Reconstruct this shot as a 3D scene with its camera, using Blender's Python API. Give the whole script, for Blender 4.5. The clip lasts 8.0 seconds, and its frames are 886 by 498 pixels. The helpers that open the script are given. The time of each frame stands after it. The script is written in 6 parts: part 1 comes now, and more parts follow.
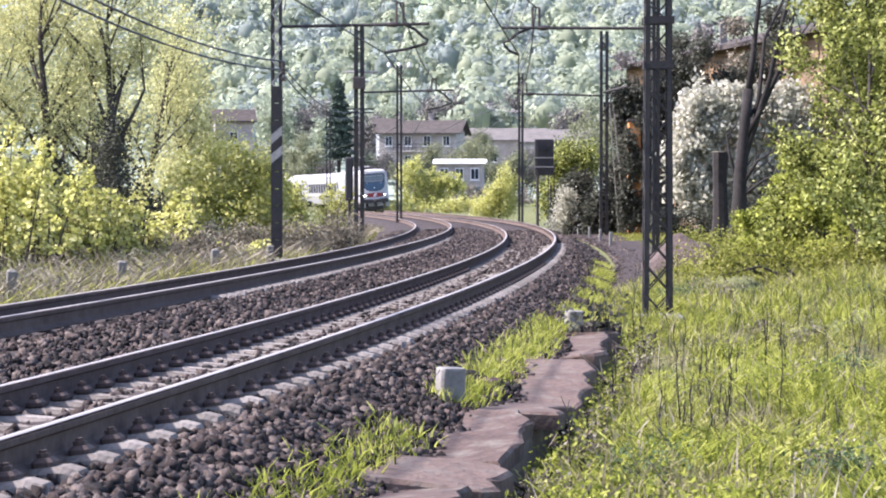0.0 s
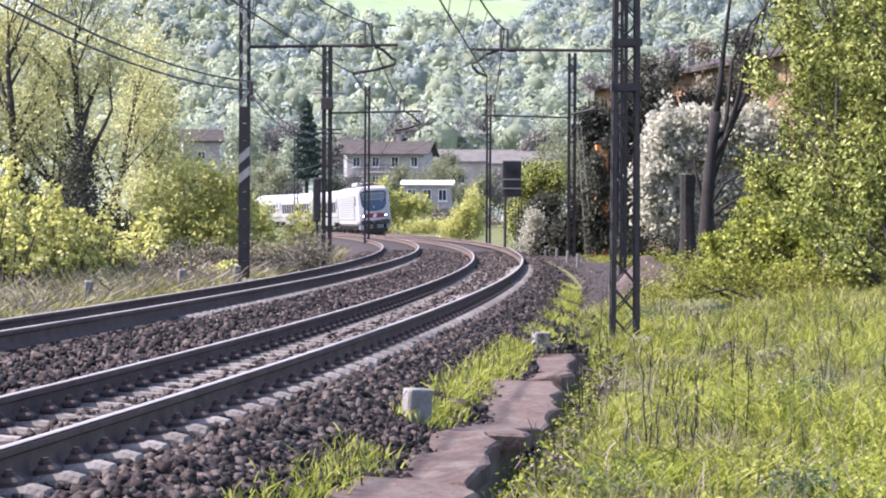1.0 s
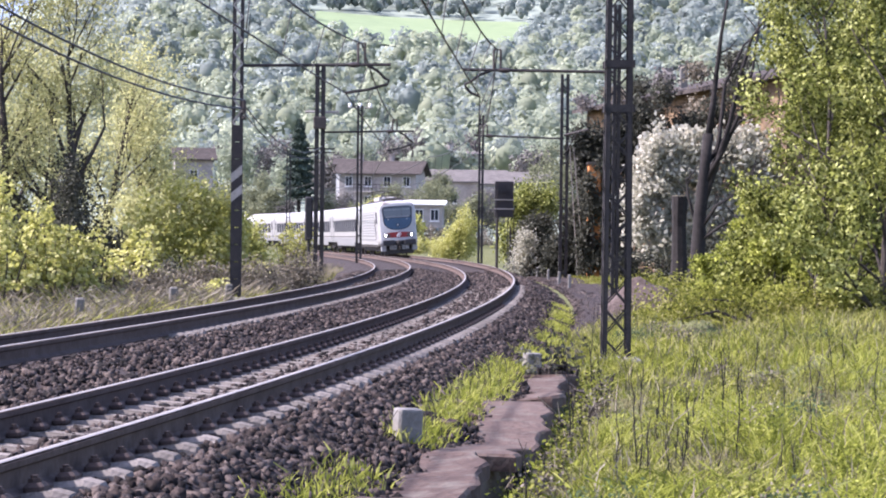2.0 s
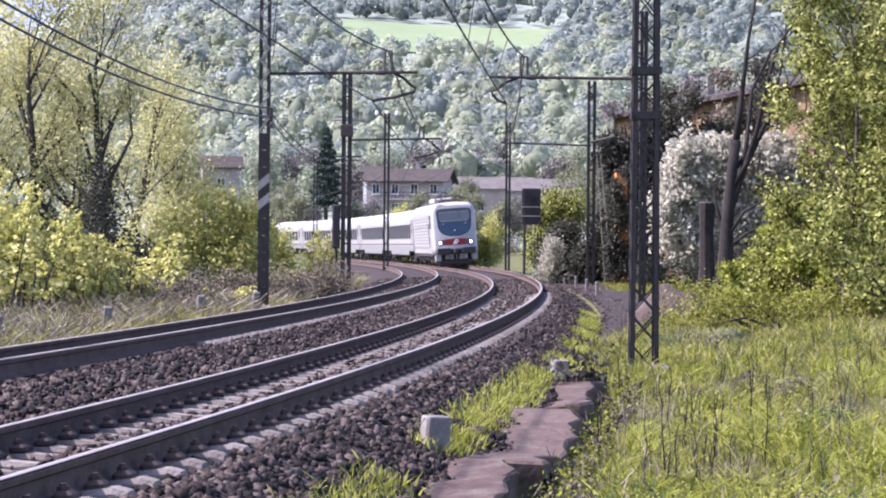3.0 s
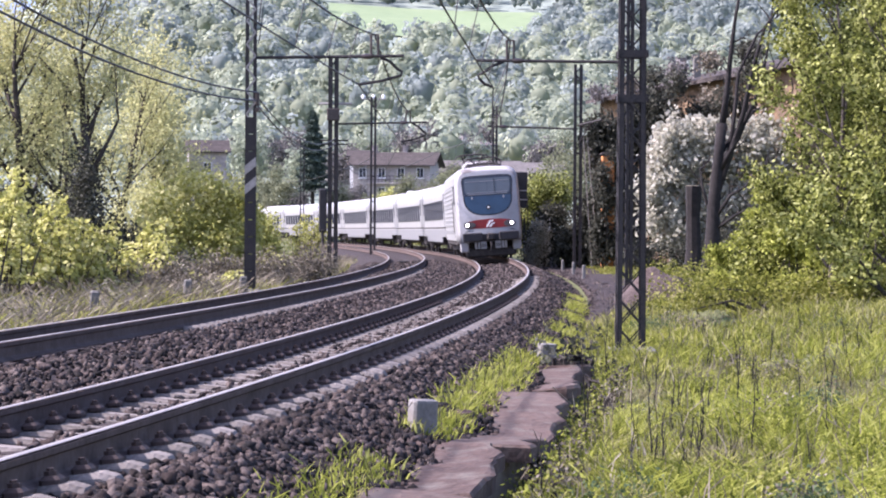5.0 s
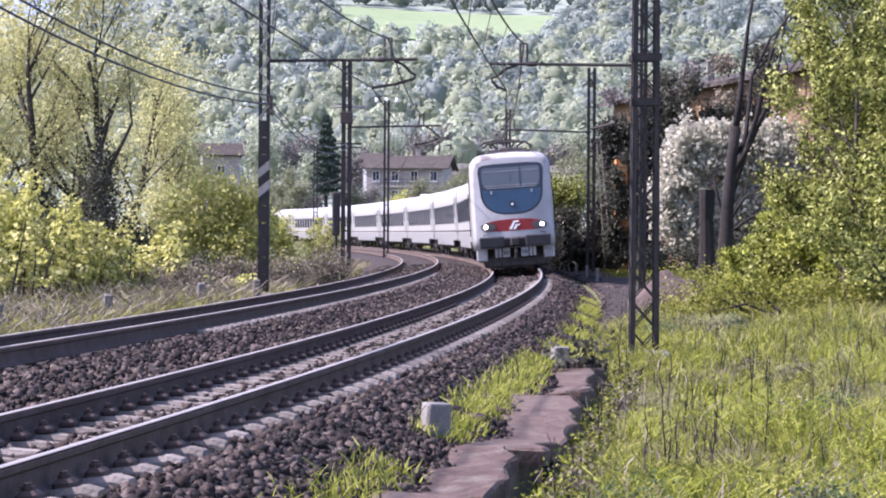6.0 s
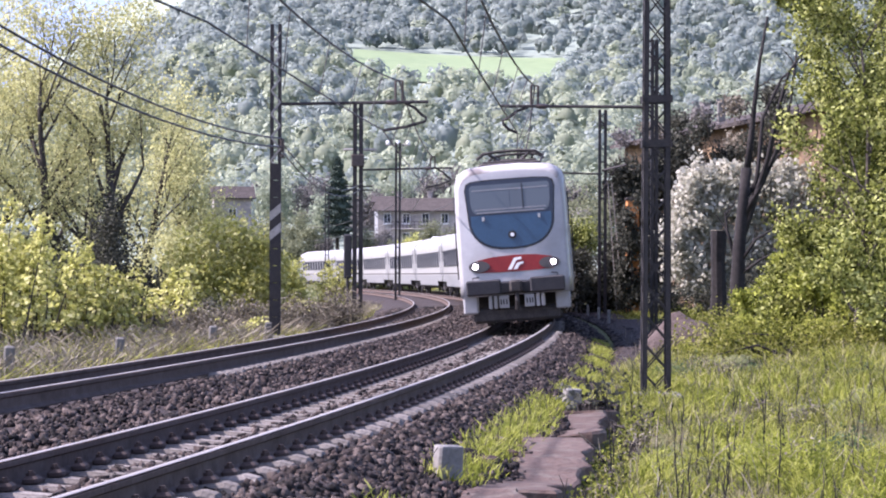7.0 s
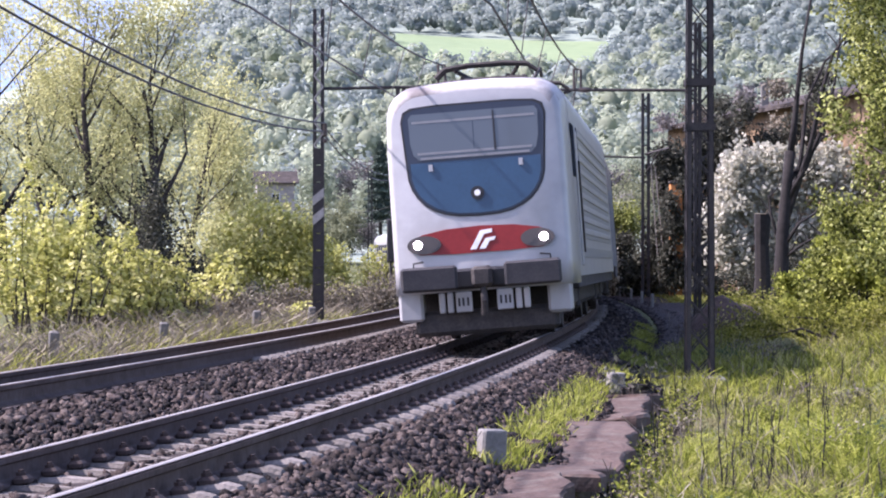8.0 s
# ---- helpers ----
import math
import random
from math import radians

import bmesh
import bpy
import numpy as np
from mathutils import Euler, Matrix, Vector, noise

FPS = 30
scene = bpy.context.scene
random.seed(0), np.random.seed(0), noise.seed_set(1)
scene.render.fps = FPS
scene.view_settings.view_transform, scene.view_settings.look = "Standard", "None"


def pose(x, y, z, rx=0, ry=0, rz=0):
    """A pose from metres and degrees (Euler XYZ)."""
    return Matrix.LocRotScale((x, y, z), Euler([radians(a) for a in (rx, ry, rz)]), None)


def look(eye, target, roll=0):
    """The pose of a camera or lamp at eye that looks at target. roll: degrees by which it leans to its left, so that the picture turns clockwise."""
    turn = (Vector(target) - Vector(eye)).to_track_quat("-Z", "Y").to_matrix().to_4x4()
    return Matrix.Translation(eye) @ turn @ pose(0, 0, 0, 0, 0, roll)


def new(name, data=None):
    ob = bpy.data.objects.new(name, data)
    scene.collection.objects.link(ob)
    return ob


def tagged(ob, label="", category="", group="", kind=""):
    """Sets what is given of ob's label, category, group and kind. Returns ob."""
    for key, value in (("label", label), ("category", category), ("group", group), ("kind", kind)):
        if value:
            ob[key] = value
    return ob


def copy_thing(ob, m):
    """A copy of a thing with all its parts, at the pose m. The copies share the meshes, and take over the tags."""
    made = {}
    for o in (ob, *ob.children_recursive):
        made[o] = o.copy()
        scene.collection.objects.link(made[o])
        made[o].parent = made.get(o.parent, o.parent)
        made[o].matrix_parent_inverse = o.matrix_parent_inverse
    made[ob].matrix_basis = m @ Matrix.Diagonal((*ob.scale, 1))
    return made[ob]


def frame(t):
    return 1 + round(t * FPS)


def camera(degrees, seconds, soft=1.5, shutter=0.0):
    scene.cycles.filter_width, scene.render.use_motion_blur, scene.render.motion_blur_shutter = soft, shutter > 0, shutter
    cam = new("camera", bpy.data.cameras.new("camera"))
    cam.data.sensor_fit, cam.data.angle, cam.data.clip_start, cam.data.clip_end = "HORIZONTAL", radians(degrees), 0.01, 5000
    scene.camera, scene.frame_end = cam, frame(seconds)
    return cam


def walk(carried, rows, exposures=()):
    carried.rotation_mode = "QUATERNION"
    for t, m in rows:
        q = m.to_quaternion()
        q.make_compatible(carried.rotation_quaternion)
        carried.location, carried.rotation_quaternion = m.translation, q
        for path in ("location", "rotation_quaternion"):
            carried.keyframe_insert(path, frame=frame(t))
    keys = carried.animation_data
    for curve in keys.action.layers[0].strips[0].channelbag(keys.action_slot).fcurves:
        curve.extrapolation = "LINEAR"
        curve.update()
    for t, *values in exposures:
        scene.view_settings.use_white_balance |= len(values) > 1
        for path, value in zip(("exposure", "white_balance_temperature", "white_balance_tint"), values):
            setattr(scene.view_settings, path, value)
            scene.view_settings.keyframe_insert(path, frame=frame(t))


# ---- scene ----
H_EYE = 1.121


def aim(yaw, pitch, roll):
    """Camera pose on the spot: degrees to the left, upwards, and of lean."""
    return (Matrix.Translation((0, 0, H_EYE)) @ Matrix.Rotation(radians(yaw), 4, "Z")
            @ Matrix.Rotation(radians(90 + pitch), 4, "X") @ Matrix.Rotation(radians(roll), 4, "Z"))


cam = camera(19.918, 8.0, soft=2.0)
PATH = [
    (0.0, 0.000, -1.131, 0.000), (0.2, 0.064, -0.691, 0.160), (0.3, -0.172, -0.677, 0.230),
    (0.5, -0.622, -0.577, 0.358), (0.7, -0.756, -0.432, 0.369), (0.8, -0.703, -0.489, 0.367),
    (1.0, -0.740, -0.650, 0.276), (1.2, -1.061, -0.373, 0.598), (1.3, -0.841, -0.359, 0.654),
    (1.5, -0.932, -0.459, 0.698), (1.7, -0.998, -0.394, 0.741), (2.8, -0.447, 0.231, 0.506),
    (3.0, -0.303, -0.033, 0.513), (3.2, -0.052, 0.017, 0.468), (3.3, -0.262, 0.220, 0.429),
    (3.5, -0.509, 0.134, 0.365), (3.7, -0.766, -0.490, 0.390), (3.8, -0.784, -0.364, 0.421),
    (4.0, -0.940, -0.111, 0.456), (4.2, -0.671, 0.046, 0.469), (4.3, -0.435, 0.035, 0.380),
    (4.5, -0.392, -0.377, 0.372), (4.7, -0.610, -0.441, 0.380), (5.8, -0.392, -0.213, 0.380),
    (6.0, -0.302, -0.328, 0.382), (6.2, -0.434, -0.104, 0.341), (6.3, -0.634, 0.108, 0.344),
    (6.5, -0.513, 0.187, 0.254), (6.7, -0.317, 0.047, 0.284), (6.8, -0.412, 0.130, 0.272),
    (7.0, -0.036, 0.631, 0.201), (7.2, 0.381, 0.307, 0.098), (7.3, 0.277, 0.367, 0.106), (7.5, 0.577, 0.451, 0.037),
    (7.7, 0.968, 0.487, 0.068), (7.8, 0.894, 0.343, 0.070), (8.0, 0.942, 0.270, 0.042)]
# the camera's own exposure and white balance drift a little cooler as the train comes near
walk(cam, [(t, aim(a, b, c)) for t, a, b, c in PATH],
     exposures=[(0.0, 1.74, 6120, 24), (1.7, 1.54, 6040, 29), (3.0, 1.43, 5960, 34), (6.0, 1.43, 5960, 34), (8.0, 1.41, 5960, 34)])

# ---- light: clear spring sun from the left, square to the view ----
SUN_AZ, SUN_EL = -91.0, 46.0        # degrees from +y towards +x, and above the horizon
world = bpy.data.worlds.new("sky")
scene.world = world
world.use_nodes = True
_wn = world.node_tree.nodes
_sky = _wn.new("ShaderNodeTexSky")
_sky.sky_type, _sky.sun_disc = "NISHITA", False
_sky.sun_elevation, _sky.sun_rotation = radians(SUN_EL), radians(SUN_AZ)
_sky.dust_density, _sky.air_density = 2.0, 1.0
_wn["Background"].inputs["Strength"].default_value = 0.15
world.node_tree.links.new(_sky.outputs[0], _wn["Background"].inputs["Color"])
_sl = bpy.data.lights.new("sun", "SUN")
_sl.energy, _sl.angle, _sl.color = 4.6, radians(0.6), (1.0, 0.95, 0.86)
sun = new("sun", _sl)
_dir = Vector((math.sin(radians(SUN_AZ)) * math.cos(radians(SUN_EL)),
               math.cos(radians(SUN_AZ)) * math.cos(radians(SUN_EL)), math.sin(radians(SUN_EL))))
sun.matrix_world = look((0, 0, 60), Vector((0, 0, 60)) - _dir)


# ---- materials ----
def material(name, colours, scale=8.0, rough=0.8, metal=0.0, bump=0.3, fine=6.0, island=0.0, thin=0.0, spec=0.3,
             stain=None, object_random=0.0, coords="Object"):
    """Surface with two scales of mottling between colours, relief, and if asked a tint by island or by object, and light passing through (thin)."""
    m = bpy.data.materials.new(name)
    m.use_nodes = True
    n, l = m.node_tree.nodes, m.node_tree.links
    n.clear()
    out, bs = n.new("ShaderNodeOutputMaterial"), n.new("ShaderNodeBsdfPrincipled")
    co = n.new("ShaderNodeTexCoord")
    big, small = n.new("ShaderNodeTexNoise"), n.new("ShaderNodeTexNoise")
    big.inputs["Scale"].default_value, small.inputs["Scale"].default_value = scale, scale * fine
    big.inputs["Detail"].default_value, small.inputs["Detail"].default_value = 5, 4
    for t in (big, small):
        l.new(co.outputs[coords], t.inputs["Vector"])
    mix = n.new("ShaderNodeMath")
    mix.operation = "MULTIPLY_ADD"
    mix.inputs[1].default_value = 0.45
    l.new(small.outputs[0], mix.inputs[0])
    half = n.new("ShaderNodeMath")
    half.operation = "MULTIPLY"
    half.inputs[1].default_value = 0.55
    l.new(big.outputs[0], half.inputs[0])
    l.new(half.outputs[0], mix.inputs[2])
    value = mix.outputs[0]
    for amount, kind, slot in ((island, "ShaderNodeNewGeometry", "Random Per Island"), (object_random, "ShaderNodeObjectInfo", "Random")):
        if amount:
            g, k = n.new(kind), n.new("ShaderNodeMapRange")
            k.inputs["To Min"].default_value, k.inputs["To Max"].default_value = -amount, amount
            l.new(g.outputs[slot], k.inputs["Value"])
            add = n.new("ShaderNodeMath")
            l.new(value, add.inputs[0])
            l.new(k.outputs[0], add.inputs[1])
            value = add.outputs[0]
    ramp = n.new("ShaderNodeValToRGB")
    el = ramp.color_ramp.elements
    while len(el) < len(colours):
        el.new(0.5)
    for i, c in enumerate(colours):
        el[i].position = 0.28 + 0.44 * i / max(1, len(colours) - 1)
        el[i].color = (*c, 1)
    l.new(value, ramp.inputs[0])
    colour = ramp.outputs[0]
    if stain:
        s, sr, sm = n.new("ShaderNodeTexNoise"), n.new("ShaderNodeMapRange"), n.new("ShaderNodeMix")
        s.inputs["Scale"].default_value, s.inputs["Detail"].default_value = stain[1], 6
        sr.inputs["From Min"].default_value, sr.inputs["From Max"].default_value = 0.5, 0.68
        sm.data_type = "RGBA"
        sm.inputs["B"].default_value = (*stain[0], 1)
        l.new(co.outputs[coords], s.inputs["Vector"])
        l.new(s.outputs[0], sr.inputs["Value"])
        l.new(sr.outputs[0], sm.inputs["Factor"])
        l.new(colour, sm.inputs["A"])
        colour = sm.outputs["Result"]
    l.new(colour, bs.inputs["Base Color"])
    bs.inputs["Roughness"].default_value, bs.inputs["Metallic"].default_value = rough, metal
    bs.inputs["Specular IOR Level"].default_value = spec
    if bump:
        b = n.new("ShaderNodeBump")
        b.inputs["Strength"].default_value, b.inputs["Distance"].default_value = bump, 0.15 / scale
        l.new(small.outputs[0], b.inputs["Height"])
        l.new(b.outputs[0], bs.inputs["Normal"])
    surface = bs.outputs[0]
    if thin:
        tr, ms = n.new("ShaderNodeBsdfTranslucent"), n.new("ShaderNodeMixShader")
        ms.inputs[0].default_value = thin
        l.new(colour, tr.inputs[0])
        l.new(surface, ms.inputs[1])
        l.new(tr.outputs[0], ms.inputs[2])
        surface = ms.outputs[0]
    l.new(surface, out.inputs[0])
    return m


def plain(name, colour, rough=0.5, metal=0.0, glow=0.0, spec=0.4):
    m = bpy.data.materials.new(name)
    m.use_nodes = True
    b = m.node_tree.nodes["Principled BSDF"]
    b.inputs["Base Color"].default_value = (*colour, 1)
    b.inputs["Roughness"].default_value, b.inputs["Metallic"].default_value = rough, metal
    b.inputs["Specular IOR Level"].default_value = spec
    if glow:
        b.inputs["Emission Color"].default_value, b.inputs["Emission Strength"].default_value = (1.0, 0.97, 0.9, 1), glow
    return m


M_GROUND = material("meadow_soil", [(0.035, 0.042, 0.014), (0.08, 0.088, 0.026), (0.14, 0.14, 0.06)], 0.9, 0.95, bump=0.5, fine=9)
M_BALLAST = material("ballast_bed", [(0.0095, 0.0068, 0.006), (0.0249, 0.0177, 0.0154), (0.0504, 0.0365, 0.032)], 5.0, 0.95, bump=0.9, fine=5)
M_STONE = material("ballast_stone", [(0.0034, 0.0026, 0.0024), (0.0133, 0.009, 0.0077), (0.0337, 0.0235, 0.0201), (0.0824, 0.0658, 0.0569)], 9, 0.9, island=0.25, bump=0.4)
M_RAIL = material("rusty_rail", [(0.063, 0.048, 0.0422), (0.0966, 0.0739, 0.0644), (0.1218, 0.1007, 0.0908)], 3, 0.95, metal=0.0, bump=0.2, spec=0.03)
M_HEAD = material("polished_rail_head", [(0.2, 0.185, 0.17), (0.3, 0.28, 0.26)], 3, 0.6, metal=0.2, bump=0.05)
M_SLEEPER = material("sleeper_concrete", [(0.0815, 0.0709, 0.0598), (0.155, 0.137, 0.1185), (0.2201, 0.1976, 0.1757)], 6, 0.9, object_random=0.12, bump=0.4)
M_CLIP = material("rusty_clip", [(0.03, 0.022, 0.02), (0.08, 0.055, 0.045)], 20, 0.8)
M_CONC = material("weathered_concrete", [(0.12, 0.116, 0.104), (0.176, 0.1704, 0.156), (0.224, 0.216, 0.2)], 4, 0.92, bump=0.4, stain=((0.16, 0.15, 0.13), 7))
M_COPING = material("brown_stone_slab", [(0.0401, 0.0256, 0.0207), (0.0752, 0.0502, 0.0397), (0.1052, 0.0743, 0.0596)], 2.2, 0.9, bump=0.5, stain=((0.1, 0.085, 0.07), 5), object_random=0.1)
M_WALLD = material("mossy_wall", [(0.05, 0.04, 0.03), (0.13, 0.1, 0.075), (0.12, 0.13, 0.06)], 4, 0.95, bump=0.7)
M_STEEL = material("dark_painted_steel", [(0.01, 0.01, 0.011), (0.024, 0.022, 0.022), (0.045, 0.037, 0.033)], 5, 0.65, bump=0.15)
M_STRIPE = material("faded_pale_paint", [(0.17, 0.165, 0.15), (0.26, 0.25, 0.23), (0.33, 0.32, 0.3)], 9, 0.85, bump=0.1)
M_WIRE = plain("copper_wire", (0.035, 0.035, 0.035), 0.6, 0.3)
M_INSUL = material("insulator", [(0.03, 0.025, 0.022), (0.07, 0.055, 0.05)], 8, 0.35, bump=0.05)
M_BARK = material("bark", [(0.02, 0.017, 0.014), (0.045, 0.038, 0.033), (0.08, 0.07, 0.06)], 5, 0.95, bump=0.8)
M_DEADWOOD = material("dark_trunk", [(0.007, 0.006, 0.006), (0.018, 0.016, 0.015), (0.035, 0.031, 0.029)], 5, 0.95, bump=0.7)
M_GRASS = material("spring_grass", [(0.073, 0.0861, 0.0195), (0.1623, 0.1764, 0.0312), (0.2596, 0.2707, 0.0536), (0.3732, 0.361, 0.1462)], 0.5, 0.75, island=0.22, thin=0.45, bump=0, spec=0.06)
M_LIME = material("lime_grass", [(0.0983, 0.1199, 0.0215), (0.1967, 0.2262, 0.0361), (0.3041, 0.3276, 0.0601), (0.4114, 0.4245, 0.129)], 0.8, 0.75, island=0.2, thin=0.5, bump=0, spec=0.06)
M_CLOVER = material("blue_green_weeds", [(0.05, 0.075, 0.035), (0.1, 0.14, 0.065), (0.16, 0.205, 0.105)], 0.9, 0.75, island=0.2, thin=0.4, bump=0, spec=0.06)
M_DRY = material("dry_stalks", [(0.07, 0.06, 0.042), (0.16, 0.14, 0.1), (0.28, 0.255, 0.2)], 1.0, 0.9, island=0.2, thin=0.2, bump=0)
M_YLEAF = material("bright_spring_leaves", [(0.25, 0.2594, 0.0625), (0.38, 0.3861, 0.1063), (0.5, 0.495, 0.175), (0.6, 0.5791, 0.3)], 0.7, 0.6, island=0.2, thin=0.5, bump=0, spec=0.06)
M_GLEAF = material("green_leaves", [(0.1955, 0.2127, 0.0575), (0.345, 0.3588, 0.1035), (0.4945, 0.5002, 0.1667), (0.6325, 0.621, 0.276)], 0.6, 0.6, island=0.22, thin=0.5, bump=0, spec=0.06)
M_PLEAF = material("pale_young_leaves", [(0.33, 0.335, 0.15), (0.4, 0.402, 0.18), (0.47, 0.467, 0.215), (0.53, 0.525, 0.27)], 0.6, 0.7, island=0.2, thin=0.6, bump=0, spec=0.06)
M_TLEAF = material("olive_hedge_leaves", [(0.0376, 0.047, 0.012), (0.1222, 0.14, 0.03), (0.2538, 0.28, 0.062), (0.4042, 0.425, 0.16)], 0.9, 0.55, island=0.26, thin=0.35, bump=0, spec=0.06)
M_HLEAF = material("fresh_hedge_leaves", [(0.0768, 0.095, 0.0176), (0.192, 0.22, 0.0396), (0.3264, 0.36, 0.066), (0.4608, 0.48, 0.132)], 0.9, 0.55, island=0.24, thin=0.38, bump=0, spec=0.06)
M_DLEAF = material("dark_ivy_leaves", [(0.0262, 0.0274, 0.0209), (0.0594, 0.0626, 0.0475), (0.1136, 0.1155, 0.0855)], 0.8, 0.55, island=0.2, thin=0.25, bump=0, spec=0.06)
M_WLEAF = material("silver_blossom", [(0.22, 0.22, 0.16), (0.38, 0.375, 0.29), (0.5, 0.49, 0.4), (0.6, 0.585, 0.5)], 0.8, 0.8, island=0.16, thin=0.5, bump=0, spec=0.06)
M_CONIFER = material("conifer_needles", [(0.0204, 0.034, 0.0255), (0.051, 0.0765, 0.0595), (0.085, 0.119, 0.085)], 1, 0.8, island=0.2, bump=0)
# spring greens lightened and cooled in the base colour to suggest haze
M_FOREST = material("haze_paled_spring_forest", [(0.2585, 0.2996, 0.2332), (0.2991, 0.341, 0.2526), (0.3346, 0.3742, 0.2672), (0.3854, 0.4133, 0.2914)], 0.11, 0.95, island=0.03, thin=0.62, bump=0, fine=4, spec=0.0)
M_HILL = material("hill_floor", [(0.1631, 0.2035, 0.1672), (0.2065, 0.2475, 0.1985)], 0.05, 0.95, bump=0.3)
M_MEADOW = material("hill_meadow", [(0.1231, 0.1739, 0.0822), (0.1592, 0.2153, 0.1046), (0.1882, 0.2401, 0.1233)], 0.03, 0.9, bump=0.1)
M_OCHRE = material("ochre_plaster", [(0.07, 0.05, 0.034), (0.14, 0.095, 0.055), (0.24, 0.16, 0.085)], 0.6, 0.9, bump=0.4, stain=((0.11, 0.083, 0.062), 0.45))
M_TILE = material("brown_roof_tiles", [(0.03, 0.027, 0.026), (0.06, 0.053, 0.049), (0.095, 0.084, 0.078)], 2, 0.95, bump=0.6, spec=0.05)
M_GREYROOF = material("grey_roof", [(0.07, 0.066, 0.063), (0.115, 0.108, 0.102), (0.16, 0.15, 0.142)], 1.0, 0.95, bump=0.4, spec=0.05)
M_PLASTER = material("pale_plaster", [(0.2, 0.18, 0.165), (0.28, 0.255, 0.235), (0.35, 0.325, 0.3)], 0.6, 0.9, bump=0.2, stain=((0.35, 0.32, 0.29), 1.2))
M_WHITE = material("white_wall", [(0.7, 0.7, 0.68), (0.82, 0.82, 0.8)], 1.0, 0.8, bump=0.1)
M_GLASSD = plain("dark_window_glass", (0.03, 0.034, 0.042), 0.75, 0.0, spec=0.0)
M_CAR = material("white_train_paint", [(0.2614, 0.2633, 0.2662), (0.3001, 0.302, 0.3049), (0.3388, 0.3407, 0.3436)], 1.2, 0.32, bump=0.02, stain=((0.25, 0.25, 0.245), 1.5), spec=0.5)
M_COACH = material("white_coach_paint", [(0.25, 0.252, 0.25), (0.285, 0.287, 0.284), (0.32, 0.322, 0.318)], 1.2, 0.36, bump=0.02, stain=((0.21, 0.208, 0.2), 1.5), spec=0.4)
M_CARGREY = material("grey_train_paint", [(0.16, 0.163, 0.17), (0.21, 0.214, 0.22)], 2, 0.4, bump=0.03)
M_ROOFG = material("train_roof", [(0.3, 0.29, 0.285), (0.42, 0.415, 0.41)], 2, 0.55, bump=0.1, stain=((0.14, 0.125, 0.12), 1.6))
M_UNDER = material("dirty_underframe", [(0.018, 0.017, 0.018), (0.04, 0.036, 0.034), (0.07, 0.06, 0.055)], 5, 0.8, bump=0.3)
M_BLUE = material("blue_front_paint", [(0.011, 0.038, 0.075), (0.016, 0.05, 0.097), (0.02, 0.058, 0.11)], 3, 0.28, bump=0.02, spec=0.5)
M_RED = material("red_front_band", [(0.17, 0.014, 0.013), (0.23, 0.02, 0.018)], 3, 0.4, bump=0.02)
M_SCREEN = plain("windscreen_glass", (0.075, 0.088, 0.098), 0.08, 0.0, spec=0.6)
M_BUFFER = material("black_buffer_steel", [(0.016, 0.016, 0.019), (0.028, 0.027, 0.03), (0.045, 0.042, 0.042)], 5, 0.6, bump=0.1)
M_BLACK = plain("black_rubber", (0.012, 0.012, 0.014), 0.5)
M_LAMP = plain("lit_headlamp", (1, 1, 1), 0.2, glow=6.0)
M_LAMPRIM = plain("lamp_housing", (0.07, 0.058, 0.052), 0.3, 0.2)
M_NAVY = plain("dark_navy_glass_edge", (0.016, 0.021, 0.036), 0.25, spec=0.5)
M_SIGNAL = material("black_signal_board", [(0.015, 0.015, 0.017), (0.035, 0.034, 0.036)], 4, 0.6)
# budding woods with the blue-grey of distance haze mixed into the base colour
M_FARWOOD = material("haze_tinted_bare_forest", [(0.2472, 0.2902, 0.2787), (0.272, 0.3179, 0.2932), (0.2965, 0.3412, 0.3029), (0.3312, 0.3718, 0.3177)], 0.1, 0.95, island=0.03, thin=0.62, bump=0, fine=4, spec=0.0)
# base greens greyed and paled to carry the haze over the village
M_VTREE = material("hazy_garden_leaves", [(0.12, 0.135, 0.085), (0.185, 0.2, 0.12), (0.25, 0.265, 0.155)], 0.4, 0.8, island=0.2, thin=0.4, bump=0, spec=0.06)
M_VBARE = material("bare_grey_twigs", [(0.1, 0.095, 0.088), (0.16, 0.15, 0.14), (0.22, 0.21, 0.195)], 0.5, 0.9, island=0.2, thin=0.2, bump=0, spec=0.06)
M_POST = material("grey_post", [(0.1, 0.095, 0.085), (0.17, 0.165, 0.15)], 6, 0.95, bump=0.5)
M_STRAW = material("straw_grass", [(0.1, 0.095, 0.045), (0.2, 0.19, 0.09), (0.32, 0.3, 0.16)], 0.6, 0.85, island=0.2, thin=0.35, bump=0, spec=0.06)
M_EARTH = material("brown_earth_heap", [(0.036, 0.0272, 0.0235), (0.072, 0.0544, 0.0479), (0.112, 0.088, 0.0798)], 3.0, 0.95, bump=0.9, fine=6)
M_ORANGE = material("orange_plaster", [(0.3, 0.12, 0.04), (0.5, 0.21, 0.07), (0.6, 0.28, 0.11)], 1.2, 0.9, bump=0.3)
# the ridge's blue is air haze put into its base colour
M_HAZE = material("haze_blue_ridge", [(0.26, 0.35, 0.5), (0.31, 0.4, 0.55)], 0.004, 1.0, bump=0, spec=0.0)
M_TRIMW = plain("worn_white_paint", (0.72, 0.72, 0.7), 0.6)


